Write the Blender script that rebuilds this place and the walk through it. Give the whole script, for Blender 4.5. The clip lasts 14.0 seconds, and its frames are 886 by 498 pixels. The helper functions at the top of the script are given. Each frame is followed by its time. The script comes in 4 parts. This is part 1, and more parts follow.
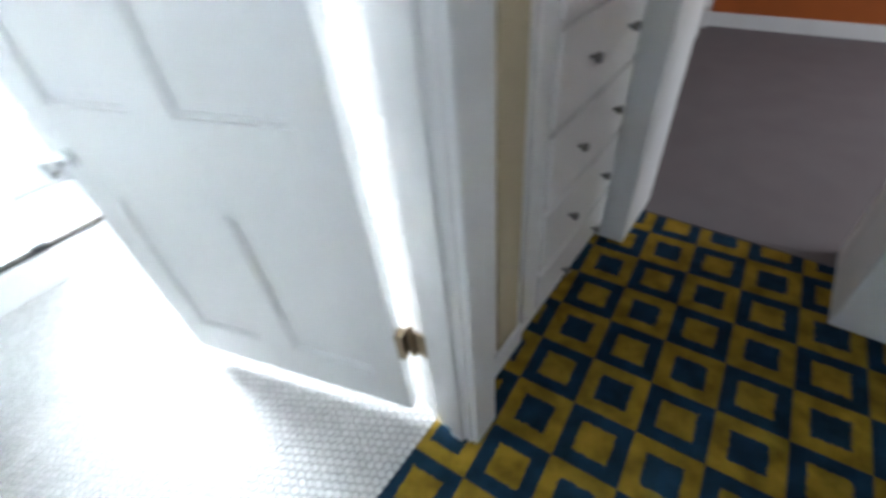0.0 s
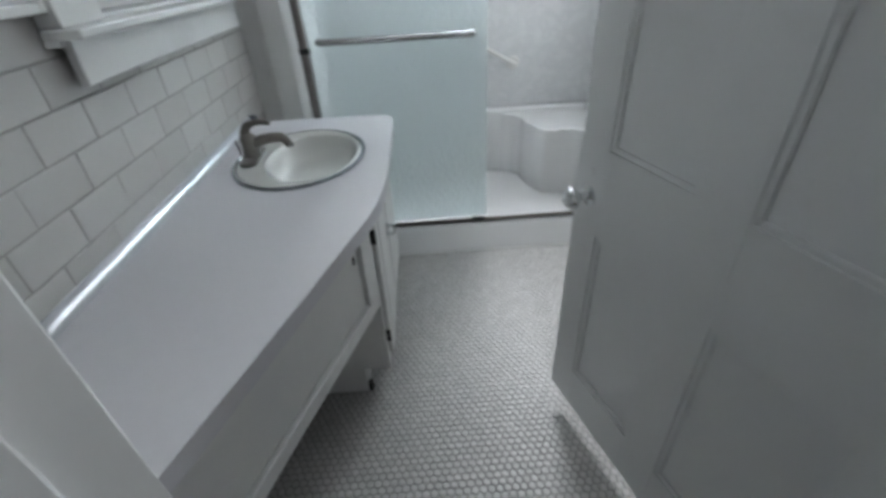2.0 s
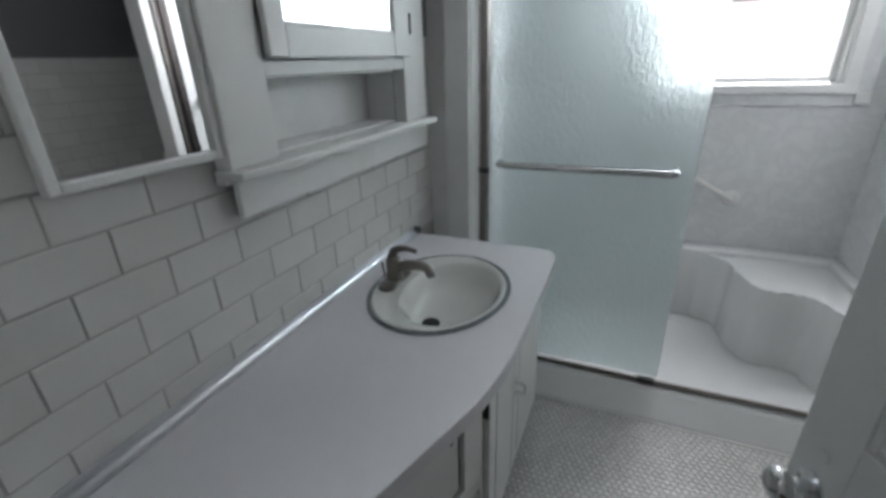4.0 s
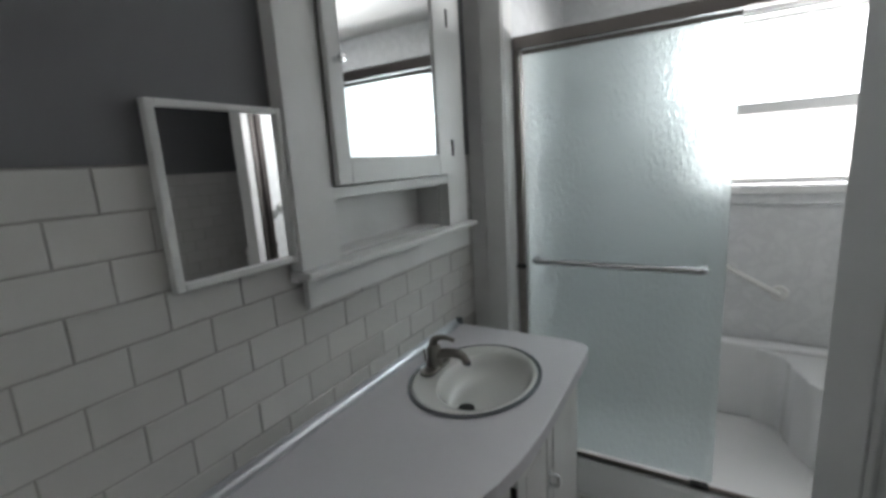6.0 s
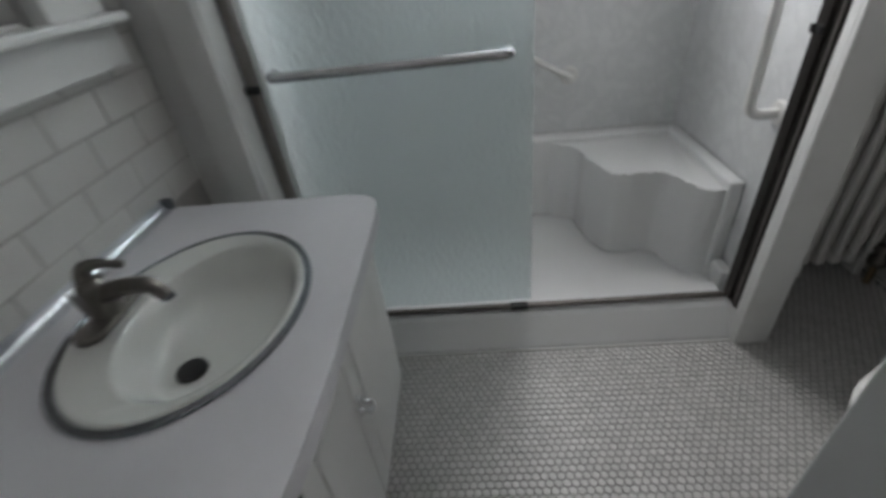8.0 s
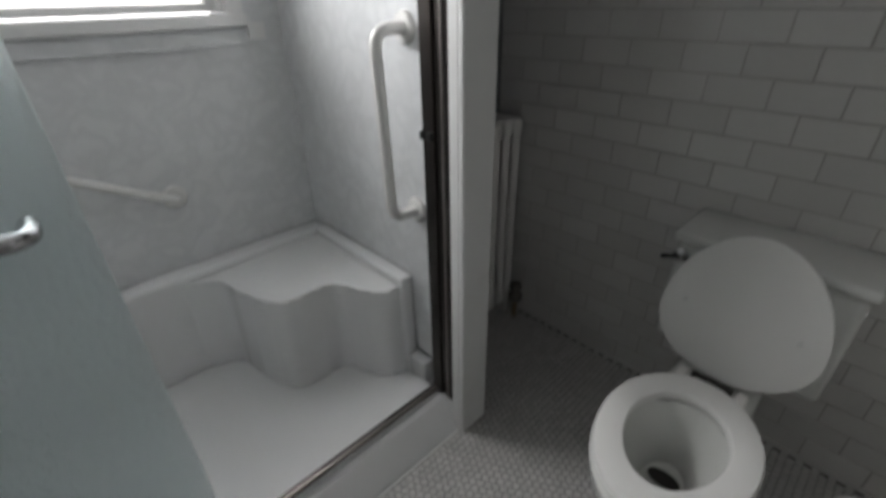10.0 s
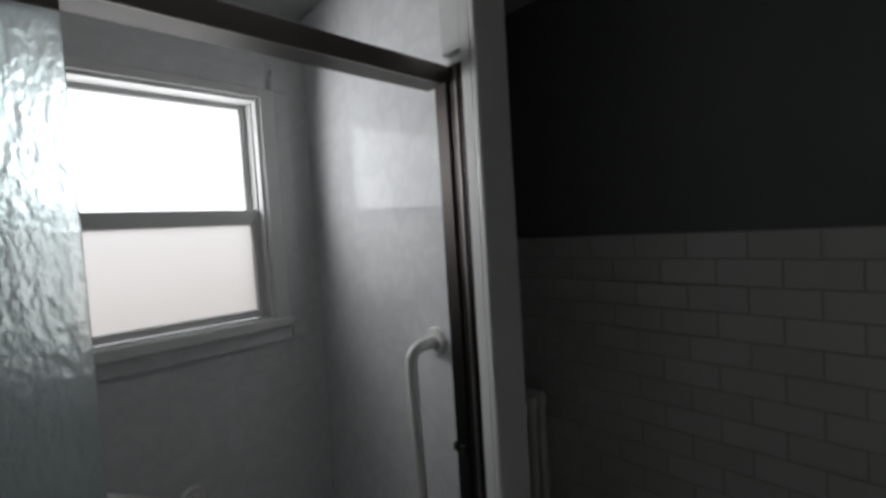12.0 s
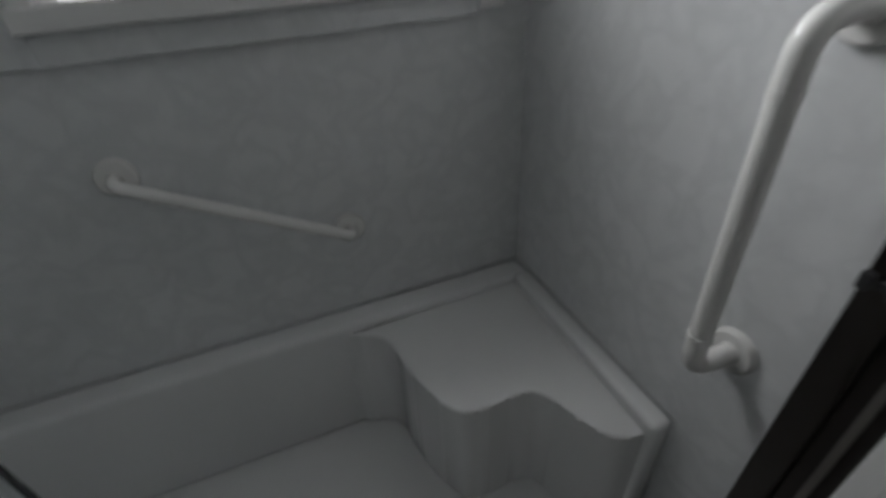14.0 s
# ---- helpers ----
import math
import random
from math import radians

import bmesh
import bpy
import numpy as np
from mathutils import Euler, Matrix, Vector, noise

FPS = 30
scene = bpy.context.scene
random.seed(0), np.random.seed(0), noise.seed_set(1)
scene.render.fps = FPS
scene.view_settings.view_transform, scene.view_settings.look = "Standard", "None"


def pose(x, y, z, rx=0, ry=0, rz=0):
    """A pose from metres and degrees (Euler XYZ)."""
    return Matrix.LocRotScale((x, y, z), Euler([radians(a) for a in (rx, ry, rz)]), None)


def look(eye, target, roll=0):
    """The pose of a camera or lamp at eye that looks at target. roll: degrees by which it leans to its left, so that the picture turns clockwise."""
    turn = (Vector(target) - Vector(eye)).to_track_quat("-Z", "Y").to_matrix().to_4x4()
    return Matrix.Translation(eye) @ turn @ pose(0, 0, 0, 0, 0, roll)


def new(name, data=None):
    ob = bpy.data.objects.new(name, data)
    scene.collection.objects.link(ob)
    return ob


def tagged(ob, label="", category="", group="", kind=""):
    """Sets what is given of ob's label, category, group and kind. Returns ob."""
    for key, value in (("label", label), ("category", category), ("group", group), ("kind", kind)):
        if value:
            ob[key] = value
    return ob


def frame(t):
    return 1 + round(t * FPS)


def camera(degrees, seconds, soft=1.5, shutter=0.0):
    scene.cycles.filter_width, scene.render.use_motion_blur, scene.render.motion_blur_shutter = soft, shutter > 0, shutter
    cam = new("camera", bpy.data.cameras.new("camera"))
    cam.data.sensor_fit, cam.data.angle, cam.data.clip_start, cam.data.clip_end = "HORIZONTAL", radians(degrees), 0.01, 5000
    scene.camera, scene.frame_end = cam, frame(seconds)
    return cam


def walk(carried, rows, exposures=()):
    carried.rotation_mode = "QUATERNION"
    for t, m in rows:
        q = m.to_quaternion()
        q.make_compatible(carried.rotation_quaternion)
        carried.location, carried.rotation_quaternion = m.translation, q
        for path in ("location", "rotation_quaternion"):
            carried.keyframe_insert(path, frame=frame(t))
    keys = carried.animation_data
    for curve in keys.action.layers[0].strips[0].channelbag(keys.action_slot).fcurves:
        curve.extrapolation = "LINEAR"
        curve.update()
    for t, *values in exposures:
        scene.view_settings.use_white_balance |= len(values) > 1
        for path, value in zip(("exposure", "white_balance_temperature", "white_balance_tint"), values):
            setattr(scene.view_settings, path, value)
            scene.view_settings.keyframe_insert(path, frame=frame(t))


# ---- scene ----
cam = camera(90.3, 14.0, soft=3.3, shutter=0.5)

PATH = [
    (0, (0.899, -0.399, 1.28), (2.026, 0.574, -0.056), -6.4),
    (0.5, (0.743, -0.319, 1.29), (1.622, 0.934, 0.003), -5.5),
    (1, (0.695, -0.274, 1.309), (1.291, 1.202, 0.097), -4.3),
    (1.5, (0.685, -0.2, 1.327), (1.065, 1.374, 0.152), -4.2),
    (2, (0.692, -0.102, 1.344), (0.731, 1.558, 0.229), -3.4),
    (2.5, (0.713, -0.028, 1.363), (0.537, 1.654, 0.295), -2.9),
    (3, (0.716, 0.076, 1.371), (0.374, 1.768, 0.361), -3.8),
    (3.5, (0.729, 0.199, 1.399), (0.202, 1.896, 0.48), -3.3),
    (4, (0.763, 0.201, 1.447), (0.029, 1.89, 0.667), -1.9),
    (6.5, (0.897, 0.071, 1.509), (-0.107, 1.761, 1.143), -3.5),
    (7, (0.774, 0.278, 1.458), (0.052, 2.044, 0.857), -4.0),
    (7.5, (0.765, 0.457, 1.407), (0.376, 2.22, 0.546), -4.5),
    (8, (0.8, 0.7, 1.317), (0.641, 2.332, 0.171), -7.2),
    (8.5, (0.885, 0.9, 1.272), (1.067, 2.431, -0.003), -9.0),
    (9, (0.964, 1.037, 1.262), (1.582, 2.363, -0.101), -9.9),
    (11.5, (0.946, 1.159, 1.558), (2.462, 2.452, 1.383), -3.4),
    (12, (0.932, 1.165, 1.594), (2.296, 2.626, 1.505), -3.6),
    (12.5, (0.945, 1.258, 1.55), (2.249, 2.757, 1.319), -4.0),
    (13, (0.995, 1.404, 1.452), (2.154, 2.975, 1.018), -3.8),
    (13.2, (1.027, 1.491, 1.472), (2.035, 3.117, 0.889), -5.8),
    (13.5, (1.111, 1.625, 1.418), (1.909, 3.267, 0.602), -5.8),
    (14, (1.164, 1.803, 1.352), (1.71, 3.348, 0.205), -4.1),
]
EXPOSURES = [
    (0.0, 2.2, 5850, 7), (0.5, 1.75, 5850, 7), (1.0, 1.05, 6000, 8), (1.5, 0.3, 6100, 9), (2.0, -0.15, 6150, 9), (3.0, -0.45, 6200, 10), (4.0, -0.65, 6250, 10),
    (6.5, -1.05, 6500, 10), (7.5, -1.15, 6500, 10), (8.0, -1.0, 6500, 11), (9.0, -0.9, 6600, 11), (11.5, -2.65, 6450, 10), (12.0, -3.1, 6450, 10), (12.5, -3.35, 6450, 10), (13.0, -3.25, 6450, 10),
    (13.5, -3.05, 6450, 10), (14.0, -2.45, 6450, 10)]
walk(cam, [(t, look(eye, target, roll)) for t, eye, target, roll in PATH], EXPOSURES)

# ---------------------------------------------------------------- world and light
world = bpy.data.worlds.new("sky")
scene.world = world
world.use_nodes = True
wn = world.node_tree.nodes
sky = wn.new("ShaderNodeTexSky")
sky.sky_type = "NISHITA"
sky.sun_disc = False
sky.sun_elevation, sky.sun_rotation = radians(38), radians(150)
wn["Background"].inputs[1].default_value = 0.08
world.node_tree.links.new(sky.outputs[0], wn["Background"].inputs[0])


def area(name, m, w, h, watts, colour, spread=180):
    d = bpy.data.lights.new(name, "AREA")
    d.shape, d.size, d.size_y, d.energy, d.color = "RECTANGLE", w, h, watts, colour
    d.spread = radians(spread)
    ob = new(name, d)
    ob.matrix_world = m
    return ob


# daylight in the bathroom window's opening, and an added lamp in an unseen, invented window of the bedroom past the
# hall
area("window_daylight", look((1.215, 2.972, 1.90), (1.215, 0.6, 1.80)), 0.74, 0.46, 96, (0.98, 0.99, 1.0), 158)
area("bedroom_fill_lamp", look((4.0, -3.22, 1.5), (4.0, 0.0, 0.6)), 1.5, 1.2, 11, (1.0, 0.97, 0.95))

# ---------------------------------------------------------------- materials


def mat(name, base, rough=0.5, metal=0.0, var=0.08, scale=6.0, bump=0.1, bscale=180.0, coat=0.0, spec=0.5, grime=0.0):
    """Principled paint or stone with mottling at two scales and a fine relief."""
    m = bpy.data.materials.new(name)
    m.use_nodes = True
    n, l = m.node_tree.nodes, m.node_tree.links
    b = n["Principled BSDF"]
    tc = n.new("ShaderNodeTexCoord")
    a = n.new("ShaderNodeTexNoise")
    a.inputs["Scale"].default_value, a.inputs["Detail"].default_value = scale, 6
    f = n.new("ShaderNodeTexNoise")
    f.inputs["Scale"].default_value, f.inputs["Detail"].default_value = bscale, 3
    l.new(tc.outputs["Object"], a.inputs["Vector"])
    l.new(tc.outputs["Object"], f.inputs["Vector"])
    mix = n.new("ShaderNodeMix")
    mix.data_type = "RGBA"
    mix.inputs["A"].default_value = (*[c * (1 - var) for c in base], 1)
    mix.inputs["B"].default_value = (*[min(1, c * (1 + var)) for c in base], 1)
    l.new(a.outputs["Fac"], mix.inputs["Factor"])
    out = mix.outputs["Result"]
    if grime:
        g = n.new("ShaderNodeTexNoise")
        g.inputs["Scale"].default_value, g.inputs["Detail"].default_value = scale * 0.5, 8
        l.new(tc.outputs["Object"], g.inputs["Vector"])
        r = n.new("ShaderNodeValToRGB")
        r.color_ramp.elements[0].position, r.color_ramp.elements[1].position = 0.56, 0.75
        r.color_ramp.elements[0].color, r.color_ramp.elements[1].color = (0, 0, 0, 1), (grime, grime, grime, 1)
        l.new(g.outputs["Fac"], r.inputs["Fac"])
        gm = n.new("ShaderNodeMix")
        gm.data_type = "RGBA"
        gm.inputs["B"].default_value = (base[0] * 0.45, base[1] * 0.42, base[2] * 0.38, 1)
        l.new(r.outputs["Color"], gm.inputs["Factor"])
        l.new(out, gm.inputs["A"])
        out = gm.outputs["Result"]
    l.new(out, b.inputs["Base Color"])
    rr = n.new("ShaderNodeMapRange")
    rr.inputs["To Min"].default_value, rr.inputs["To Max"].default_value = max(0.02, rough * 0.85), min(1, rough * 1.15)
    l.new(a.outputs["Fac"], rr.inputs["Value"])
    l.new(rr.outputs["Result"], b.inputs["Roughness"])
    b.inputs["Metallic"].default_value = metal
    b.inputs["Coat Weight"].default_value = coat
    b.inputs["Coat Roughness"].default_value = 0.08
    b.inputs["Specular IOR Level"].default_value = spec
    if bump:
        bp = n.new("ShaderNodeBump")
        bp.inputs["Strength"].default_value, bp.inputs["Distance"].default_value = bump, 0.002
        l.new(f.outputs["Fac"], bp.inputs["Height"])
        l.new(bp.outputs["Normal"], b.inputs["Normal"])
    return m


def piece_random(m, amount):
    """Lets every piece differ a little in lightness."""
    n, l = m.node_tree.nodes, m.node_tree.links
    b = n["Principled BSDF"]
    src = b.inputs["Base Color"].links[0].from_socket
    oi = n.new("ShaderNodeObjectInfo")
    ge = n.new("ShaderNodeNewGeometry")
    ad = n.new("ShaderNodeMath")
    l.new(oi.outputs["Random"], ad.inputs[0])
    l.new(ge.outputs["Random Per Island"], ad.inputs[1])
    fr = n.new("ShaderNodeMath")
    fr.operation = "FRACT"
    l.new(ad.outputs[0], fr.inputs[0])
    mr = n.new("ShaderNodeMapRange")
    mr.inputs["To Min"].default_value, mr.inputs["To Max"].default_value = 1 - amount, 1 + amount * 0.4
    l.new(fr.outputs[0], mr.inputs["Value"])
    hsv = n.new("ShaderNodeHueSaturation")
    l.new(src, hsv.inputs["Color"])
    l.new(mr.outputs["Result"], hsv.inputs["Value"])
    l.new(hsv.outputs["Color"], b.inputs["Base Color"])
    return m


def marble(name):
    """Glossy off-white shower panel with faint grey veins."""
    m = mat(name, (0.70, 0.71, 0.715), 0.055, var=0.1, scale=4, bump=0.02, bscale=9, coat=0.0, spec=0.42)
    n, l = m.node_tree.nodes, m.node_tree.links
    b = n["Principled BSDF"]
    src = b.inputs["Base Color"].links[0].from_socket
    tc = n.new("ShaderNodeTexCoord")
    ns = n.new("ShaderNodeTexNoise")
    ns.inputs["Scale"].default_value, ns.inputs["Detail"].default_value, ns.inputs["Distortion"].default_value = 11.0, 12, 0.35
    l.new(tc.outputs["Object"], ns.inputs["Vector"])
    r = n.new("ShaderNodeValToRGB")
    e = r.color_ramp.elements
    e[0].position, e[0].color = 0.36, (0, 0, 0, 1)
    e[1].position, e[1].color = 0.60, (0, 0, 0, 1)
    k = e.new(0.5)
    k.color = (0.22, 0.22, 0.22, 1)
    l.new(ns.outputs["Fac"], r.inputs["Fac"])
    mx = n.new("ShaderNodeMix")
    mx.data_type = "RGBA"
    mx.inputs["B"].default_value = (0.42, 0.435, 0.445, 1)
    l.new(r.outputs["Color"], mx.inputs["Factor"])
    l.new(src, mx.inputs["A"])
    l.new(mx.outputs["Result"], b.inputs["Base Color"])
    return m


def glass(name, tint, rough, ripple=0.0, rscale=40.0, stretch=1.0, clear=1.0, coat=0.0):
    m = bpy.data.materials.new(name)
    m.use_nodes = True
    n, l = m.node_tree.nodes, m.node_tree.links
    b = n["Principled BSDF"]
    b.inputs["Base Color"].default_value = (*tint, 1)
    b.inputs["Roughness"].default_value = rough
    b.inputs["Transmission Weight"].default_value = clear
    b.inputs["IOR"].default_value = 1.45
    b.inputs["Coat Weight"].default_value, b.inputs["Coat Roughness"].default_value = coat, 0.03
    if ripple:
        tc = n.new("ShaderNodeTexCoord")
        mp = n.new("ShaderNodeMapping")
        mp.inputs["Scale"].default_value = (1, 1, stretch)
        ns = n.new("ShaderNodeTexNoise")
        ns.inputs["Scale"].default_value, ns.inputs["Detail"].default_value = rscale, 2
        bp = n.new("ShaderNodeBump")
        bp.inputs["Strength"].default_value, bp.inputs["Distance"].default_value = ripple, 0.01
        l.new(tc.outputs["Object"], mp.inputs["Vector"])
        l.new(mp.outputs["Vector"], ns.inputs["Vector"])
        l.new(ns.outputs["Fac"], bp.inputs["Height"])
        l.new(bp.outputs["Normal"], b.inputs["Normal"])
    return m


def carpet(name, pitch, ox, oy, skew):
    """Woven hall carpet: squares in squares, blue and yellow by turns."""
    m = mat(name, (0.3, 0.3, 0.3), 0.95, var=0.1, scale=30, bump=0.9, bscale=420, spec=0.1)
    n, l = m.node_tree.nodes, m.node_tree.links
    b = n["Principled BSDF"]
    tc = n.new("ShaderNodeTexCoord")
    wob = n.new("ShaderNodeTexNoise")
    wob.inputs["Scale"].default_value = 90
    l.new(tc.outputs["Object"], wob.inputs["Vector"])
    sep = n.new("ShaderNodeSeparateXYZ")
    l.new(tc.outputs["Object"], sep.inputs[0])

    def op(kind, a, c=None):
        q = n.new("ShaderNodeMath")
        q.operation = kind
        for i, v in enumerate((a, c)):
            if v is None:
                continue
            if isinstance(v, (int, float)):
                q.inputs[i].default_value = v
            else:
                l.new(v, q.inputs[i])
        return q.outputs[0]

    jig = op("MULTIPLY", op("SUBTRACT", wob.outputs["Fac"], 0.5), 0.09)
    gx, gy = op("DIVIDE", op("SUBTRACT", sep.outputs[0], ox), pitch), op("DIVIDE", op("SUBTRACT", sep.outputs[1], oy), pitch)
    cs, sn = math.cos(radians(skew)), math.sin(radians(skew))
    u = op("ADD", op("ADD", op("MULTIPLY", gx, cs), op("MULTIPLY", gy, sn)), 0.5)
    v = op("ADD", op("SUBTRACT", op("MULTIPLY", gy, cs), op("MULTIPLY", gx, sn)), 0.5)
    du = op("ABSOLUTE", op("SUBTRACT", op("FRACT", u), 0.5))
    dv = op("ABSOLUTE", op("SUBTRACT", op("FRACT", v), 0.5))
    inner = op("LESS_THAN", op("ADD", op("MAXIMUM", du, dv), jig), 0.265)
    par = op("MODULO", op("ABSOLUTE", op("ADD", op("FLOOR", u), op("FLOOR", v))), 2.0)
    odd = op("GREATER_THAN", par, 0.5)
    flip = op("ABSOLUTE", op("SUBTRACT", inner, odd))
    mx = n.new("ShaderNodeMix")
    mx.data_type = "RGBA"
    mx.inputs["A"].default_value = (0.012, 0.034, 0.062, 1)
    mx.inputs["B"].default_value = (0.25, 0.162, 0.018, 1)
    l.new(flip, mx.inputs["Factor"])
    worn = n.new("ShaderNodeTexNoise")
    worn.inputs["Scale"].default_value, worn.inputs["Detail"].default_value = 14, 8
    l.new(tc.outputs["Object"], worn.inputs["Vector"])
    mr = n.new("ShaderNodeMapRange")
    mr.inputs["From Min"].default_value, mr.inputs["From Max"].default_value = 0.3, 0.7
    mr.inputs["To Min"].default_value, mr.inputs["To Max"].default_value = 0.6, 1.35
    l.new(worn.outputs["Fac"], mr.inputs["Value"])
    hs = n.new("ShaderNodeHueSaturation")
    l.new(mx.outputs["Result"], hs.inputs["Color"])
    l.new(mr.outputs["Result"], hs.inputs["Value"])
    l.new(hs.outputs["Color"], b.inputs["Base Color"])
    return m


M_WHITE = mat("white_gloss_paint", (0.71, 0.71, 0.70), 0.34, var=0.04, scale=7, bump=0.18, bscale=60, grime=0.25)
M_DOOR = mat("white_door_paint", (0.74, 0.75, 0.75), 0.38, var=0.04, scale=5, bump=0.2, bscale=45, grime=0.18)
M_GREY = mat("grey_wall_paint", (0.15, 0.15, 0.158), 0.6, var=0.05, scale=3, bump=0.25, bscale=140)
# Ceiling grey is set low to cut the light bounced into the rooms.
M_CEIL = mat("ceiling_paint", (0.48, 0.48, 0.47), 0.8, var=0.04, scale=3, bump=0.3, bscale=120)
M_TILE = piece_random(mat("cream_wall_tile", (0.61, 0.60, 0.58), 0.18, var=0.04, scale=9, bump=0.05, bscale=20, coat=0.2), 0.07)
M_GROUT = mat("wall_grout", (0.36, 0.345, 0.325), 0.9, var=0.25, scale=12, bump=0.4, bscale=300)
M_HEX = piece_random(mat("white_hex_tile", (0.54, 0.53, 0.515), 0.46, var=0.05, scale=20, bump=0.08, bscale=60, grime=0.2), 0.12)
M_FGROUT = mat("floor_grout", (0.16, 0.15, 0.14), 0.95, var=0.3, scale=10, bump=0.5, bscale=400)
M_LAMINATE = mat("grey_white_laminate", (0.65, 0.64, 0.67), 0.42, var=0.03, scale=40, bump=0.06, bscale=500)
M_PORC = mat("white_porcelain", (0.64, 0.645, 0.62), 0.1, var=0.02, scale=5, bump=0.0, coat=0.5)
M_SEAT = mat("white_plastic_seat", (0.74, 0.735, 0.715), 0.22, var=0.02, scale=5, bump=0.03, bscale=60, coat=0.2)
M_ACRYL = mat("white_acrylic", (0.74, 0.745, 0.745), 0.15, var=0.03, scale=6, bump=0.05, bscale=18, coat=0.25)
M_CHROME = mat("chrome", (0.72, 0.73, 0.74), 0.12, metal=1.0, var=0.03, scale=20, bump=0.05, bscale=90)
M_COVE = mat("polished_aluminium", (0.60, 0.61, 0.64), 0.33, metal=1.0, var=0.05, scale=12, bump=0.06, bscale=90)
M_NICKEL = mat("brushed_nickel", (0.21, 0.195, 0.18), 0.3, metal=1.0, var=0.06, scale=20, bump=0.1, bscale=200)
M_ALU = mat("brushed_bronze_aluminium", (0.23, 0.21, 0.20), 0.36, metal=1.0, var=0.1, scale=15, bump=0.15, bscale=220)
M_STEEL = mat("steel_rim", (0.24, 0.25, 0.27), 0.22, metal=1.0, var=0.05, scale=20, bump=0.05, bscale=150)
M_BRASS = mat("aged_brass", (0.33, 0.26, 0.17), 0.4, metal=1.0, var=0.15, scale=30, bump=0.1, bscale=150)
M_BLACK = mat("black_rubber", (0.015, 0.015, 0.016), 0.55, var=0.1, scale=20, bump=0.1, bscale=200)
M_SEAM = mat("grey_seam", (0.5, 0.5, 0.5), 0.8, var=0.3, scale=30, bump=0.2)
# Darker copy of the frame bronze; backlight shade is put into its colour.
M_BRONZE = mat("shade_darkened_bronze", (0.055, 0.048, 0.045), 0.42, metal=1.0, var=0.12, scale=15, bump=0.15, bscale=220)
# Dark floor reflection on the towel bar is put into this chrome's colour.
M_RAIL = mat("darkened_chrome", (0.5, 0.5, 0.51), 0.16, metal=1.0, var=0.06, scale=20, bump=0.06, bscale=90)
# Near-black that stands in for shade, mainly in gaps and holes.
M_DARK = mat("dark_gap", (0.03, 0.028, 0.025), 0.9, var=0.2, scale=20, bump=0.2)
M_CAULK = mat("caulk_bead", (0.62, 0.62, 0.60), 0.35, var=0.06, scale=20, bump=0.1, bscale=80)
M_MARBLE = marble("veined_shower_panel")
M_GLASS = glass("rain_glass", (0.865, 0.945, 0.95), 0.34, ripple=0.55, rscale=68, stretch=0.5, clear=0.97, coat=0.8)
M_GLASS2 = glass("plain_frosted_glass", (0.95, 0.985, 0.99), 0.12, ripple=0.15, rscale=60, stretch=0.5)
M_PANE = glass("clear_pane", (0.97, 0.98, 0.98), 0.03)
M_FROST = glass("frosted_pane", (0.90, 0.87, 0.85), 0.5)
M_MIRROR = mat("mirror_silver", (0.86, 0.87, 0.87), 0.02, metal=1.0, var=0.01, scale=3, bump=0.0)
M_CARPET = carpet("squares_carpet", 0.1805, 1.902, -0.301, 4.0)
M_GREYCARPET = mat("grey_carpet", (0.17, 0.153, 0.156), 0.95, var=0.14, scale=5, bump=0.9, bscale=380, spec=0.1)
M_WOOD = mat("orange_stained_wood", (0.34, 0.085, 0.014), 0.4, var=0.3, scale=4, bump=0.2, bscale=70)
M_BEIGE = mat("beige_wall_paint", (0.50, 0.43, 0.28), 0.7, var=0.06, scale=4, bump=0.25, bscale=140)
M_HALL = mat("hall_white_paint", (0.74, 0.725, 0.70), 0.55, var=0.06, scale=5, bump=0.2, bscale=90, grime=0.25)

# ---------------------------------------------------------------- mesh helpers


def finish(bm, name, material, smooth=False):
    bmesh.ops.recalc_face_normals(bm, faces=bm.faces[:])
    me = bpy.data.meshes.new(name)
    bm.to_mesh(me)
    bm.free()
    me.materials.append(material)
    if smooth:
        me.polygons.foreach_set("use_smooth", [True] * len(me.polygons))
        me.set_sharp_from_angle(angle=radians(42))
        me.update()
    return me


def part(name, bm, material, parent, label="", smooth=False):
    """One mesh object under a thing or under a part; its mesh is in world places."""
    ob = new(name, finish(bm, name, material, smooth))
    ob.parent = parent
    if parent.type == "EMPTY":
        ob.matrix_parent_inverse = Matrix.Translation(-parent.location)
    return tagged(ob, label)


def thing(name, at, label, category, group="", kind=""):
    ob = new(name)
    ob.location = at
    ob.empty_display_size = 0.05
    return tagged(ob, label, category, group, kind)


def solo(name, bm, material, label, category, group="", kind="", smooth=False):
    return tagged(new(name, finish(bm, name, material, smooth)), label, category, group, kind)


def box(x0, x1, y0, y1, z0, z1, bevel=0.0, seg=2, m=None, bm=None):
    b = bmesh.new()
    bmesh.ops.create_cube(b, size=1.0)
    for v in b.verts:
        v.co = Vector(((x0 + x1) / 2 + v.co.x * (x1 - x0), (y0 + y1) / 2 + v.co.y * (y1 - y0), (z0 + z1) / 2 + v.co.z * (z1 - z0)))
    if bevel:
        bmesh.ops.bevel(b, geom=b.edges[:], offset=bevel, segments=seg, profile=0.5, affect="EDGES")
    if m is not None:
        bmesh.ops.transform(b, matrix=m, verts=b.verts[:])
    if bm is None:
        return b
    me = bpy.data.meshes.new("tmp")
    b.to_mesh(me)
    b.free()
    bm.from_mesh(me)
    bpy.data.meshes.remove(me)
    return bm


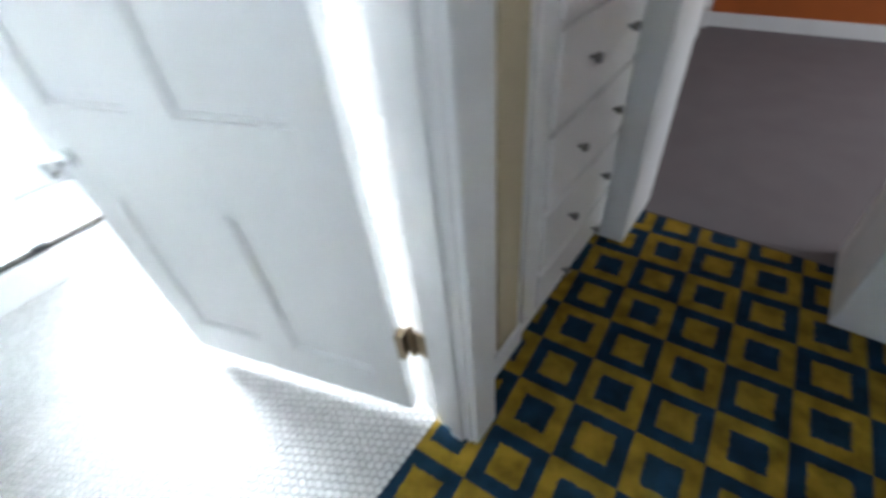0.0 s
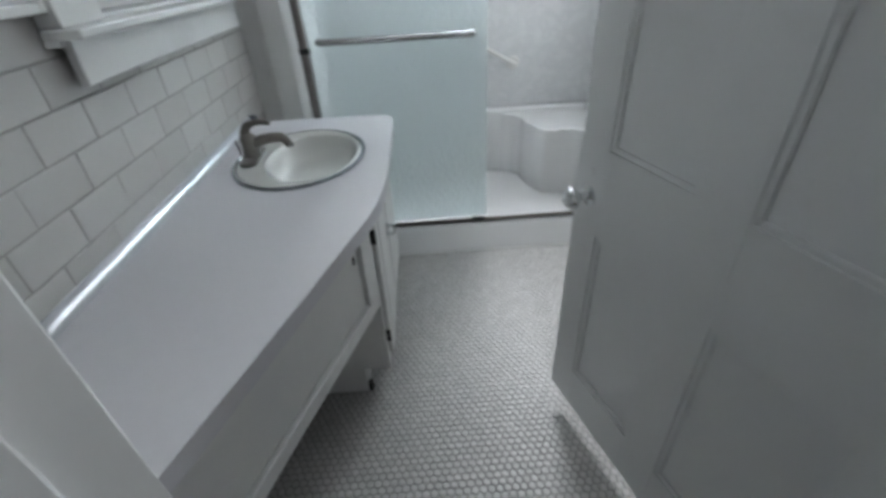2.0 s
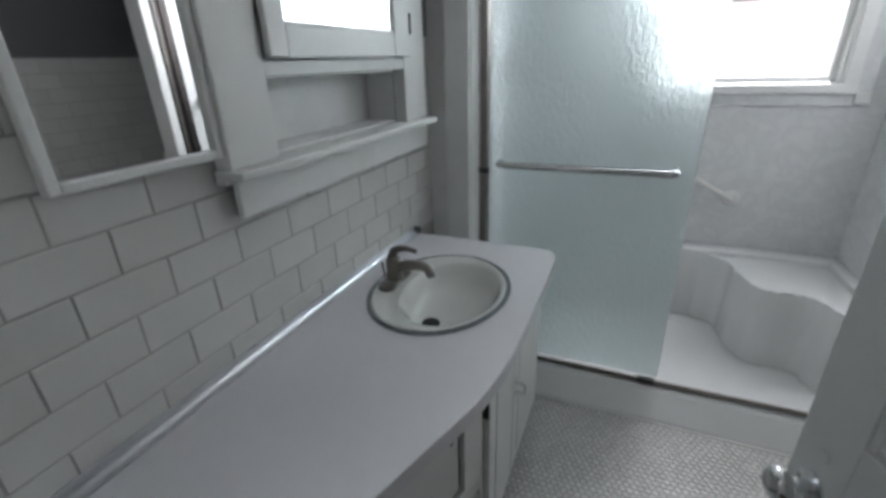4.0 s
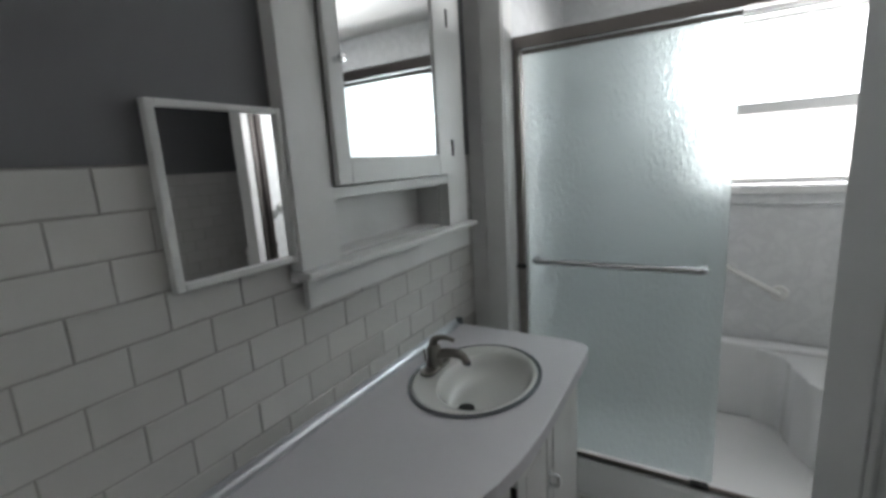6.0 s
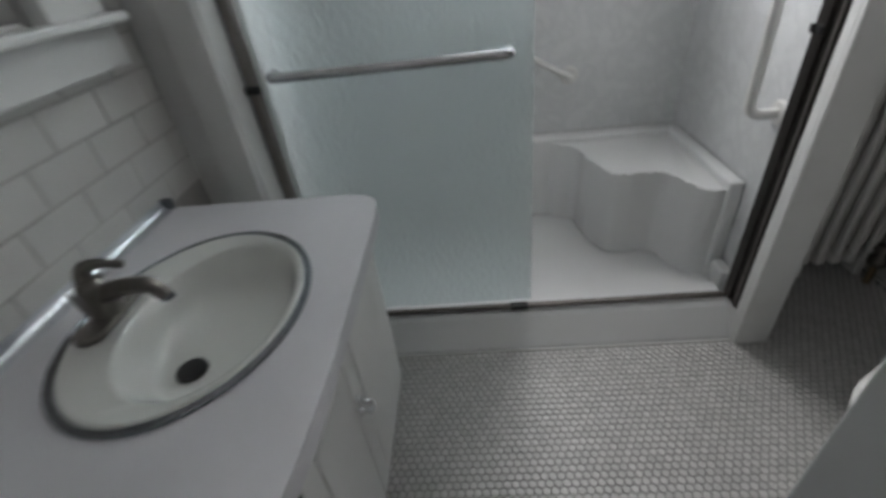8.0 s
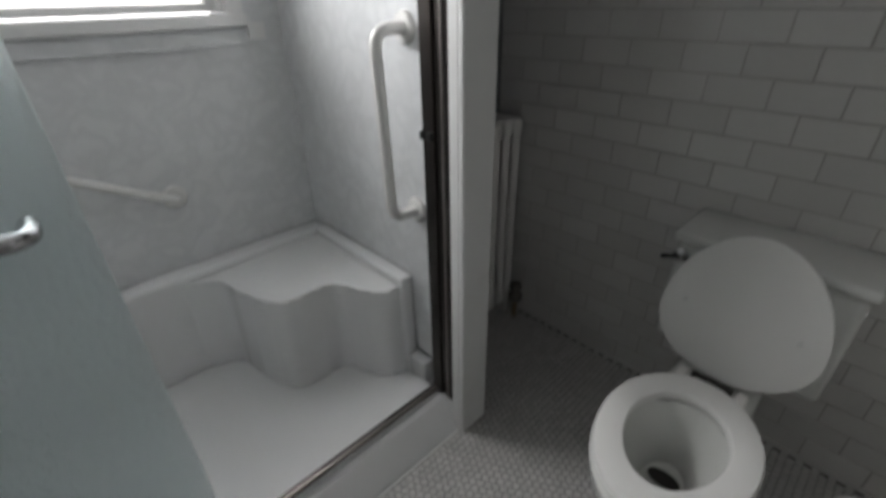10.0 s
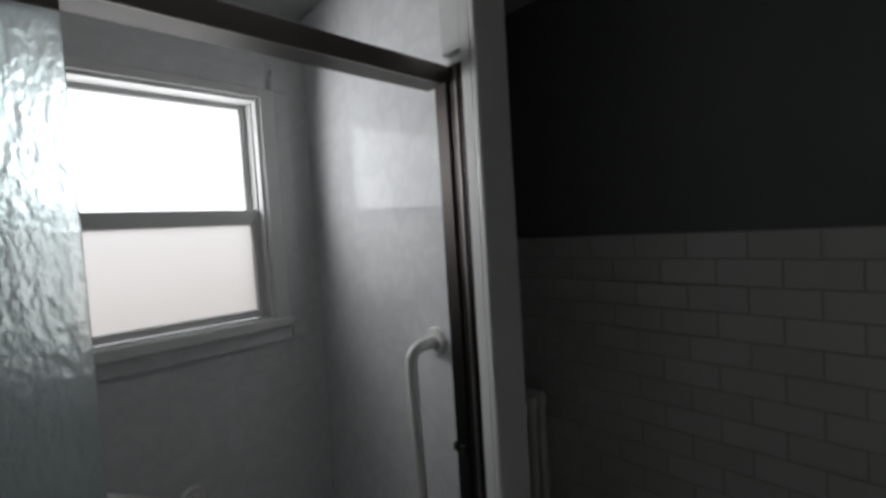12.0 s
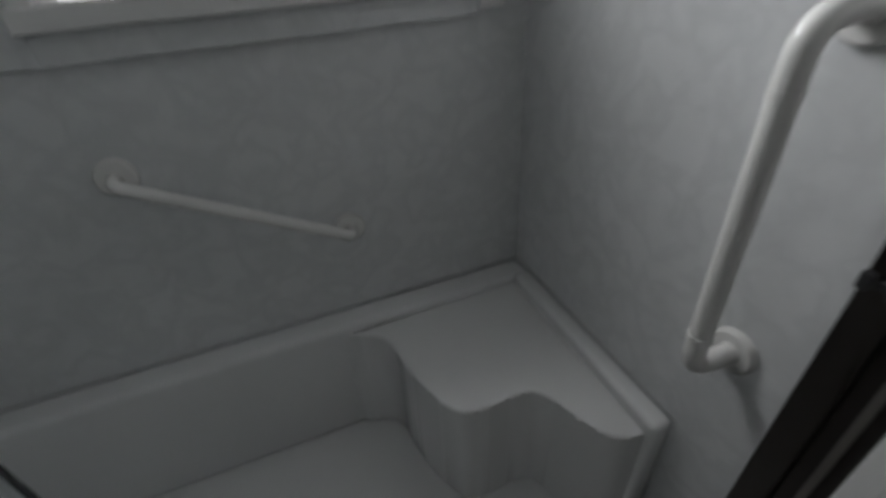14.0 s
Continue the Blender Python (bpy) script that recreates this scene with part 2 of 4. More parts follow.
def prism(poly, z0, z1, bevel=0.0, seg=2):
    """A slab with the outline poly (x, y) from z0 to z1; bevel rounds its top and bottom rims."""
    b = bmesh.new()
    f = b.faces.new([b.verts.new((x, y, z0)) for x, y in poly])
    r = bmesh.ops.extrude_face_region(b, geom=[f])
    for g in r["geom"]:
        if isinstance(g, bmesh.types.BMVert):
            g.co.z = z1
    if bevel:
        rim = [e for e in b.edges if abs(e.verts[0].co.z - e.verts[1].co.z) < 1e-6]
        bmesh.ops.bevel(b, geom=rim, offset=bevel, segments=seg, profile=0.5, affect="EDGES")
    return b


def tube(points, r, n=14, cap=True, bm=None):
    """A round bar along the points."""
    b = bm or bmesh.new()
    pts = [Vector(p) for p in points]
    rings, up = [], None
    for i, p in enumerate(pts):
        d = (pts[min(i + 1, len(pts) - 1)] - pts[max(i - 1, 0)]).normalized()
        if up is None:
            up = d.orthogonal().normalized()
        up = (up - d * up.dot(d)).normalized()
        s = d.cross(up)
        rr = r[i] if isinstance(r, (list, tuple)) else r
        rings.append([b.verts.new(p + up * rr * math.cos(a) + s * rr * math.sin(a)) for a in [2 * math.pi * k / n for k in range(n)]])
    for q, w in zip(rings, rings[1:]):
        for k in range(n):
            b.faces.new((q[k], q[(k + 1) % n], w[(k + 1) % n], w[k]))
    if cap:
        b.faces.new(rings[0][::-1])
        b.faces.new(rings[-1])
    return b


def arc_path(points, radius, steps=6):
    """The polyline with its corners rounded."""
    pts = [Vector(p) for p in points]
    out = [pts[0]]
    for a, c, e in zip(pts, pts[1:], pts[2:]):
        r = min(radius, (a - c).length * 0.49, (e - c).length * 0.49)
        p, q = c + (a - c).normalized() * r, c + (e - c).normalized() * r
        for k in range(steps + 1):
            t = k / steps
            out.append(p * (1 - t) ** 2 + c * 2 * t * (1 - t) + q * t * t)
    return out + [pts[-1]]


def lathe(profile, centre, axis="Z", n=28, sx=1.0, sy=1.0):
    """Turns (radius, height) pairs about an axis through centre."""
    b = bmesh.new()
    turn = {"Z": Matrix.Identity(4), "X": pose(0, 0, 0, 0, 90, 0), "Y": pose(0, 0, 0, -90, 0, 0), "-X": pose(0, 0, 0, 0, -90, 0), "-Y": pose(0, 0, 0, 90, 0, 0)}[axis]
    rings = []
    for r, h in profile:
        rings.append([b.verts.new(Vector(centre) + (turn @ Vector((max(r, 1e-4) * sx * math.cos(a), max(r, 1e-4) * sy * math.sin(a), h)))) for a in [2 * math.pi * k / n for k in range(n)]])
    for q, w in zip(rings, rings[1:]):
        for k in range(n):
            b.faces.new((q[k], q[(k + 1) % n], w[(k + 1) % n], w[k]))
    b.faces.new(rings[0][::-1])
    b.faces.new(rings[-1])
    return b


def loft(rings_of_points, cap=True):
    b = bmesh.new()
    rings = [[b.verts.new(p) for p in ring] for ring in rings_of_points]
    n = len(rings[0])
    for q, w in zip(rings, rings[1:]):
        for k in range(n):
            b.faces.new((q[k], q[(k + 1) % n], w[(k + 1) % n], w[k]))
    if cap:
        b.faces.new(rings[0][::-1])
        b.faces.new(rings[-1])
    return b


def smooth_curve(points, per=6):
    """Catmull-Rom through the points."""
    p = [Vector((*q, 0)) for q in points]
    p = [p[0] * 2 - p[1]] + p + [p[-1] * 2 - p[-2]]
    out = []
    for i in range(1, len(p) - 2):
        for k in range(per):
            t = k / per
            out.append(0.5 * (2 * p[i] + (p[i + 1] - p[i - 1]) * t + (2 * p[i - 1] - 5 * p[i] + 4 * p[i + 1] - p[i + 2]) * t * t
                              + (3 * p[i] - p[i - 1] - 3 * p[i + 1] + p[i + 2]) * t ** 3))
    out.append(p[-2])
    return [(v.x, v.y) for v in out]


def slab(name, x0, x1, y0, y1, z0, z1, material, label, category, bevel=0.0):
    return solo(name, box(x0, x1, y0, y1, z0, z1, bevel), material, label, category, kind="structure")


# ---------------------------------------------------------------- the shell
CEIL = 2.45
TOP = 1.536      # top of the tile wainscot
XR = 2.42        # face of the wall behind the toilet
YD = 0.075        # bathroom face of the door wall
YH = -0.035       # hall face of the door wall
DX0, DX1, DH = 0.485, 1.345, 2.05
YC = 0.088       # where carpet and floor tiles meet
YB = 0.03        # face of the recessed hall wall with the drawers

floor = slab("floor", -0.12, 2.58, YC, 2.44, -0.08, -0.0025, M_FGROUT, "dark grout bed under small white hexagon floor tiles", "floor")
wall_left = thing("wall_left", (0, 1.0, 0), "wall with cream tile wainscot and grey paint above", "wall", kind="structure")
NY0, NY1, NZ0, NZ1 = 0.963, 1.585, 1.268, 1.43      # the open niche under the medicine cabinet
for q in ((-0.9, NY0, 0, CEIL), (NY1, 2.94, 0, CEIL), (NY0, NY1, 0, NZ0), (NY0, NY1, NZ1, CEIL)):
    part("wall_core", box(-0.12, -0.0035, max(q[0], YD), q[1], q[2], q[3]), M_GROUT, wall_left)
wall_right = slab("wall_right", XR + 0.0035, 2.58, YD, 2.44, 0, CEIL, M_GROUT, "wall with cream subway tile and grey paint above", "wall")
slab("wall_alcove", 1.828, XR + 0.006, 2.324, 2.44, 0, CEIL, M_GREY, "grey painted wall of the toilet alcove", "wall")
slab("paint_left", -0.006, 0.0, YD, 0.826, TOP + 0.002, CEIL, M_GREY, "flat grey paint above the tiles", "wall")
slab("paint_left_end", -0.006, 0.0, 1.745, 1.868, TOP + 0.002, CEIL, M_GREY, "flat grey paint above the tiles", "wall")
slab("paint_right", XR, XR + 0.006, YD, 2.324, TOP + 0.002, CEIL, M_GREY, "flat grey paint above the tiles", "wall")
slab("ceiling", -0.12, 2.58, YH - 1.3, 2.94, CEIL, CEIL + 0.1, M_CEIL, "plain light grey painted ceiling", "ceiling")

# door wall with its opening
wall_door = thing("wall_door", (0, YD, 0), "white painted wall round the bathroom doorway", "wall", kind="structure")
part("wall_left_of_door", box(-0.12, DX0 - 0.02, YH, YD, 0, CEIL), M_HALL, wall_door)
part("wall_right_of_door", box(DX1 + 0.02, 1.46, YH, YD, 0, CEIL), M_HALL, wall_door)
part("wall_recessed", box(1.46, 2.58, YB, YD, 0, CEIL), M_HALL, wall_door)
part("wall_over_door", box(DX0 - 0.02, DX1 + 0.02, YH, YD, DH + 0.02, CEIL), M_HALL, wall_door)
slab("paint_door_wall", DX1 + 0.13, XR, YD, YD + 0.006, TOP + 0.002, CEIL, M_GREY, "flat grey paint above the tiles", "wall")

door_frame = thing("door_frame", (DX1, YD, 0), "white gloss painted door frame with scuffed edges", "door frame", kind="structure")
part("jamb", box(DX0 - 0.02, DX0, YH - 0.005, YD + 0.005, 0, DH, 0.003), M_WHITE, door_frame)
part("jamb", box(DX1, DX1 + 0.02, YH - 0.005, YD + 0.005, 0, DH, 0.003), M_WHITE, door_frame)
part("head", box(DX0 - 0.02, DX1 + 0.02, YH - 0.005, YD + 0.005, DH, DH + 0.02, 0.003), M_WHITE, door_frame)
part("stop", box(DX0, DX0 + 0.012, YH + 0.02, YH + 0.06, 0, DH, 0.003), M_WHITE, door_frame)
part("stop", box(DX1 - 0.012, DX1, YH + 0.02, YH + 0.06, 0, DH, 0.003), M_WHITE, door_frame)
for x0, x1 in ((DX0 - 0.105, DX0 - 0.006), (DX1 + 0.006, DX1 + 0.105)):
    part("casing", box(x0, x1, YH - 0.022, YH, 0, DH + 0.1, 0.005), M_WHITE, door_frame)
part("head_casing", box(DX0 - 0.006, DX1 + 0.006, YH - 0.022, YH, DH + 0.012, DH + 0.1, 0.005), M_WHITE, door_frame)
part("inner_casing", box(DX0 - 0.14, DX0 - 0.045, YD, YD + 0.018, 0, DH + 0.1, 0.004), M_WHITE, door_frame)
part("inner_casing", box(DX1 + 0.012, DX1 + 0.12, YD + 0.0055, YD + 0.075, TOP + 0.002, DH + 0.1, 0.004), M_WHITE, door_frame)
part("strike_plate", box(DX0 - 0.001, DX0 + 0.003, YD - 0.022, YD + 0.004, 0.80, 0.90, 0.001), M_BLACK, door_frame, "black metal strike plate")

# ---------------------------------------------------------------- bathroom door, open into the room
HX, HY, LEAF, ANG = 1.344, 0.125, 0.83, 16.93
DOORM = pose(HX, HY, 0, 0, 0, 90 + ANG)      # u along the leaf from the hinge, v towards the counter


def door_leaf():
    t = thing("door_1", (HX, HY, 0.05), "white painted four panel wooden door standing open into the bathroom", "door", kind="structure")
    th, z0, z1 = 0.036, 0.082, 2.04
    u = [0.024, 0.111, 0.379, 0.487, 0.73, LEAF]
    zr = [z0, 0.235, 0.73, 0.958, 1.90, z1]

    def dbox(u0, u1, v0, v1, a, b, bev=0.0):
        return box(u0, u1, v0, v1, a, b, bev, 2, DOORM)

    for a, b in ((u[0], u[1]), (u[2], u[3]), (u[4], u[5])):
        part("stile", dbox(a, b, 0, th, z0, z1, 0.002), M_DOOR, t)
    for a, b in ((u[1], u[2]), (u[3], u[4])):
        for c, d in ((zr[0], zr[1]), (zr[2], zr[3]), (zr[4], zr[5])):
            part("rail", dbox(a, b, 0.0005, th - 0.0005, c, d, 0.0012), M_DOOR, t)
        for c, d in ((zr[1], zr[2]), (zr[3], zr[4])):
            part("panel", dbox(a, b, 0.011, th - 0.011, c, d), M_DOOR, t)
            bm = bmesh.new()
            for v0, v1 in ((th - 0.011, th - 0.003), (0.003, 0.011)):
                for q in ((a, a + 0.014, c, d), (b - 0.014, b, c, d), (a + 0.014, b - 0.014, c, c + 0.014), (a + 0.014, b - 0.014, d - 0.014, d)):
                    box(q[0], q[1], v0, v1, q[2], q[3], 0.003, 2, DOORM, bm)
            part("moulding", bm, M_DOOR, t)
    kz, ku = 0.828, LEAF - 0.052
    for s, v0 in ((1, th), (-1, 0.0)):
        k = lathe([(0.026, 0.0), (0.026, 0.004), (0.012, 0.007), (0.0105, 0.026), (0.018, 0.033), (0.0265, 0.043), (0.027, 0.052), (0.02, 0.061), (0.006, 0.064)],
                  (ku, v0, kz), "Y" if s > 0 else "-Y")
        bmesh.ops.transform(k, matrix=DOORM, verts=k.verts[:])
        part("door_knob", k, M_CHROME, t, "polished round metal door knob", smooth=True)
        kh = lathe([(0.011, 0.0), (0.011, 0.0035), (0.004, 0.004)], (ku, v0, kz + 0.062), "Y" if s > 0 else "-Y", 16)
        bmesh.ops.transform(kh, matrix=DOORM, verts=kh.verts[:])
        part("latch_button", kh, M_DOOR, t)
    for hz in (0.41, 1.75):
        h = lathe([(0.004, -0.058), (0.0075, -0.054), (0.0095, -0.045), (0.0095, 0.045), (0.0075, 0.054), (0.004, 0.062)], (HX - 0.004, HY - 0.008, hz - 0.03), "Z", 14)
        hinge = part("hinge", h, M_BRASS, t, "aged brass butt hinge", smooth=True)
        part("hinge_leaf", box(DX1 - 0.003, DX1 + 0.001, YD + 0.001, HY - 0.010, hz - 0.075, hz + 0.015), M_BRASS, hinge)
        part("hinge_leaf", box(0.004, 0.0252, 0.002, 0.034, hz - 0.075, hz + 0.015, 0.0, 1, DOORM), M_BRASS, hinge)
    return t


door_leaf()

# ---------------------------------------------------------------- shower enclosure
SX0, SX1, SY1 = 0.16, 1.775, 2.82
slab("shower_wall_left", -0.006, SX0, 1.965, 2.82, 0, CEIL, M_MARBLE, "glossy off-white veined shower wall panel", "shower wall")
slab("shower_wall_right", SX1, 1.828, 1.965, 2.82, 0, CEIL, M_MARBLE, "glossy off-white veined shower wall panel", "shower wall")
WX0, WX1, WZ0, WZ1 = 0.838, 1.588, 1.305, 2.125
wall_back = thing("wall_back", (1.0, 2.88, 0), "glossy off-white veined shower wall round the window", "wall", kind="structure")
part("panel_below_window", box(-0.12, 1.99, 2.82, 2.96, 0, WZ0), M_MARBLE, wall_back)
part("panel_above_window", box(-0.12, 1.99, 2.82, 2.96, WZ1, CEIL), M_MARBLE, wall_back)
part("panel_beside_window", box(-0.12, WX0, 2.82, 2.96, WZ0, WZ1), M_MARBLE, wall_back)
part("panel_beside_window", box(WX1, 1.99, 2.82, 2.96, WZ0, WZ1), M_MARBLE, wall_back)

post_r = thing("post_right", (1.81, 1.9, 0), "white painted post beside the shower opening", "trim", kind="structure")
part("post", box(1.735, 1.828, 1.865, 1.965, 0, CEIL, 0.004), M_WHITE, post_r)
part("reveal", box(1.707, 1.735, 1.862, 1.893, 0, CEIL, 0.002), M_WHITE, post_r)
part("reveal_top", box(1.707, 1.735, 1.893, 1.96, 2.02, CEIL, 0.002), M_WHITE, post_r)
part("reveal_foot", box(1.707, 1.735, 1.893, 1.96, 0, 0.12, 0.002), M_WHITE, post_r)
part("casing", box(1.705, 1.822, 1.842, 1.862, 0, CEIL, 0.006, 3), M_WHITE, post_r)
post_l = thing("post_left", (0.09, 1.9, 0), "white painted post between tile wall and shower", "trim", kind="structure")
part("post", box(-0.006, 0.177, 1.868, 1.965, 0, CEIL, 0.004), M_WHITE, post_l)
part("casing", box(0.075, 0.174, 1.848, 1.868, 0, CEIL, 0.006, 3), M_WHITE, post_l)

curb = thing("shower_curb", (0.95, 1.95, 0), "white shower curb with a metal door track on top", "shower curb", kind="structure")
cb = prism([(1.868, 0.0), (1.872, 0.012), (1.938, 0.104), (1.952, 0.115), (2.06, 0.115), (2.06, 0.0)], 0.178, 1.705)
bmesh.ops.transform(cb, matrix=Matrix(((0, 0, 1, 0), (1, 0, 0, 0), (0, 1, 0, 0), (0, 0, 0, 1))), verts=cb.verts[:])
part("curb_body", cb, M_ACRYL, curb)
part("caulk", box(0.178, 1.705, 1.856, 1.866, -0.002, 0.006, 0.002), M_CAULK, curb)


def shower_base():
    t = thing("shower_base", (1.0, 2.45, 0), "white acrylic shower base with a moulded corner seat", "shower base", kind="structure")
    part("pan", box(SX0, SX1, 2.06, SY1, 0, 0.06, 0.01), M_ACRYL, t)
    part("back_ledge", box(SX0, SX1, 2.735, SY1, 0.06, 0.487, 0.02, 4), M_ACRYL, t, smooth=True)
    part("side_ledge", box(SX0, 0.215, 2.06, 2.735, 0.06, 0.487, 0.02, 4), M_ACRYL, t, smooth=True)
    part("end_ledge", box(1.722, SX1, 2.15, 2.74, 0.06, 0.497, 0.016, 4), M_ACRYL, t, smooth=True)
    wave = smooth_curve([(1.17, 2.74), (1.28, 2.68), (1.312, 2.53), (1.367, 2.393), (1.426, 2.364), (1.527, 2.366), (1.579, 2.343), (1.619, 2.249), (1.66, 2.187), (1.728, 2.165)], 10)
    part("seat", prism(wave + [(1.735, 2.745)], 0.06, 0.462, 0.012, 4), M_ACRYL, t, "moulded seat with a wavy front edge", smooth=True)
    part("caulk_line", box(SX0, SX1, SY1 - 0.002, SY1, 0.486, 0.4895), M_SEAM, t)
    part("caulk_line", box(SX1 - 0.002, SX1, 2.15, SY1 - 0.004, 0.496, 0.499), M_SEAM, t)
    part("end_web", box(1.728, SX1, 2.06, 2.15, 0.06, 0.16, 0.012, 3), M_ACRYL, t, smooth=True)


shower_base()
slab("baseboard", XR - 0.012, XR, YC + 0.01, 2.43, -0.001, 0.012, M_TILE, "low pale tile bead along the wall foot", "trim", 0.003)


def shower_door():
    t = thing("shower_door", (0.95, 2.0, 0.115), "sliding rain glass shower doors in a metal frame, half open", "shower door")
    part("bottom_track", box(0.178, 1.705, 1.972, 1.996, 0.115, 0.126, 0.002), M_BRONZE, t)
    part("track_lip", box(0.178, 1.705, 1.962, 1.972, 0.126, 0.143, 0.002), M_ALU, t)
    part("header", box(0.178, 1.735, 1.966, 2.044, 1.960, 2.006, 0.004), M_BRONZE, t)
    part("header_lip", box(0.178, 1.735, 1.958, 1.966, 1.954, 2.000, 0.002), M_ALU, t)
    part("jamb", box(0.178, 0.208, 1.966, 2.04, 0.143, 1.955, 0.003), M_ALU, t)
    part("jamb", box(1.703, 1.744, 1.942, 1.986, 0.126, 1.955, 0.003), M_BRONZE, t)
    part("jamb_channel", box(1.709, 1.735, 1.893, 1.942, 0.12, 1.99, 0.003), M_BRONZE, t)
    part("jamb_rib", box(1.705, 1.709, 1.910, 1.920, 0.12, 1.99, 0.0015), M_ALU, t)
    for x0, x1, y, gm in ((0.212, 0.988, 1.99, M_GLASS), (0.268, 0.972, 2.02, M_GLASS2)):
        pane = part("glass_panel", box(x0, x1, y - 0.003, y + 0.003, 0.146, 1.96, 0.001, 1), gm, t, "greenish rain-textured glass")
        pane.visible_shadow = gm is M_GLASS
        part("hanger", box(x0, x1, y - 0.007, y + 0.007, 1.935, 1.952, 0.002), M_ALU, pane)
    bar = arc_path([(0.265, 1.986, 1.056), (0.265, 1.928, 1.056), (0.922, 1.928, 1.056), (0.922, 1.986, 1.056)], 0.032, 7)
    part("towel_bar", tube(bar, 0.0138, 16), M_RAIL, t, "chrome towel bar", smooth=True)
    part("guide", box(0.908, 0.975, 1.948, 1.976, 0.128, 0.150, 0.004), M_BLACK, t, "black plastic door guide")
    bp = part("bumper", box(0.178, 0.222, 1.95, 1.966, 1.012, 1.034, 0.004), M_BLACK, t, "black rubber bumper")
    bp = part("bumper", box(1.697, 1.703, 1.945, 1.984, 1.026, 1.038, 0.002), M_BLACK, t, "black rubber bumper")
    for ya in (1.943, 1.972):
        part("bumper_pad", box(1.691, 1.703, ya, ya + 0.014, 1.021, 1.043, 0.003), M_BLACK, bp)
    return t


shower_door()


def grab_bar(name, path, r, flanges, label):
    t = thing(name, path[0], label, "grab bar", "shower grab bars")
    part("bar", tube(arc_path(path, 0.05, 8), r, 18), M_SEAT, t, smooth=True)
    a, b = Vector(path[1]), Vector(path[2])
    d = (b - a).normalized()
    for q in (a + d * 0.075, b - d * 0.075):
        part("collar", tube([q - d * 0.006, q + d * 0.006], r + 0.0012, 18), M_SEAT, t, smooth=True)
    for c, ax in flanges:
        part("flange", lathe([(0.041, 0.0), (0.041, 0.007), (0.036, 0.013), (r + 0.002, 0.014), (r + 0.001, 0.02)], c, ax), M_SEAT, t, smooth=True)
    return t


grab_bar("grab_bar", [(1.774, 2.105, 0.762), (1.674, 2.105, 0.762), (1.674, 2.118, 1.271), (1.774, 2.118, 1.271)], 0.017,
         [((1.775, 2.105, 0.762), "-X"), ((1.775, 2.118, 1.271), "-X")], "white upright grab bar on the shower end wall")
grab_bar("grab_bar", [(0.831, 2.818, 0.995), (0.831, 2.768, 0.995), (1.268, 2.768, 0.75), (1.268, 2.818, 0.75)], 0.0145,
         [((0.831, 2.82, 0.995), "-Y"), ((1.268, 2.82, 0.75), "-Y")], "white slanting grab bar on the shower back wall")


def shower_fittings():
    t = thing("wall_shower", (SX0, 2.46, 1.93), "dull metal shower spray on a bent wall arm", "shower")
    part("arm", tube(arc_path([(SX0, 2.50, 1.95), (SX0 + 0.07, 2.50, 1.97), (SX0 + 0.12, 2.49, 1.86)], 0.05), 0.011, 12), M_NICKEL, t, smooth=True)
    part("head", lathe([(0.014, 0.05), (0.018, 0.035), (0.042, 0.0), (0.044, -0.016), (0.012, -0.02)], (SX0 + 0.12, 2.49, 1.81)), M_NICKEL, t, smooth=True)
    part("escutcheon", lathe([(0.032, 0), (0.03, 0.005), (0.012, 0.009)], (SX0, 2.50, 1.95), "X"), M_NICKEL, t, smooth=True)
    v = thing("shower_valve", (SX0, 2.44, 1.445), "round dull metal shower valve with a lever", "valve")
    part("plate", lathe([(0.075, 0), (0.073, 0.006), (0.034, 0.012), (0.03, 0.045), (0.012, 0.05)], (SX0, 2.44, 1.445), "X"), M_NICKEL, v, smooth=True)
    part("lever", tube([(SX0 + 0.045, 2.44, 1.445), (SX0 + 0.055, 2.44, 1.36)], [0.011, 0.007], 10), M_NICKEL, v, smooth=True)


shower_fittings()


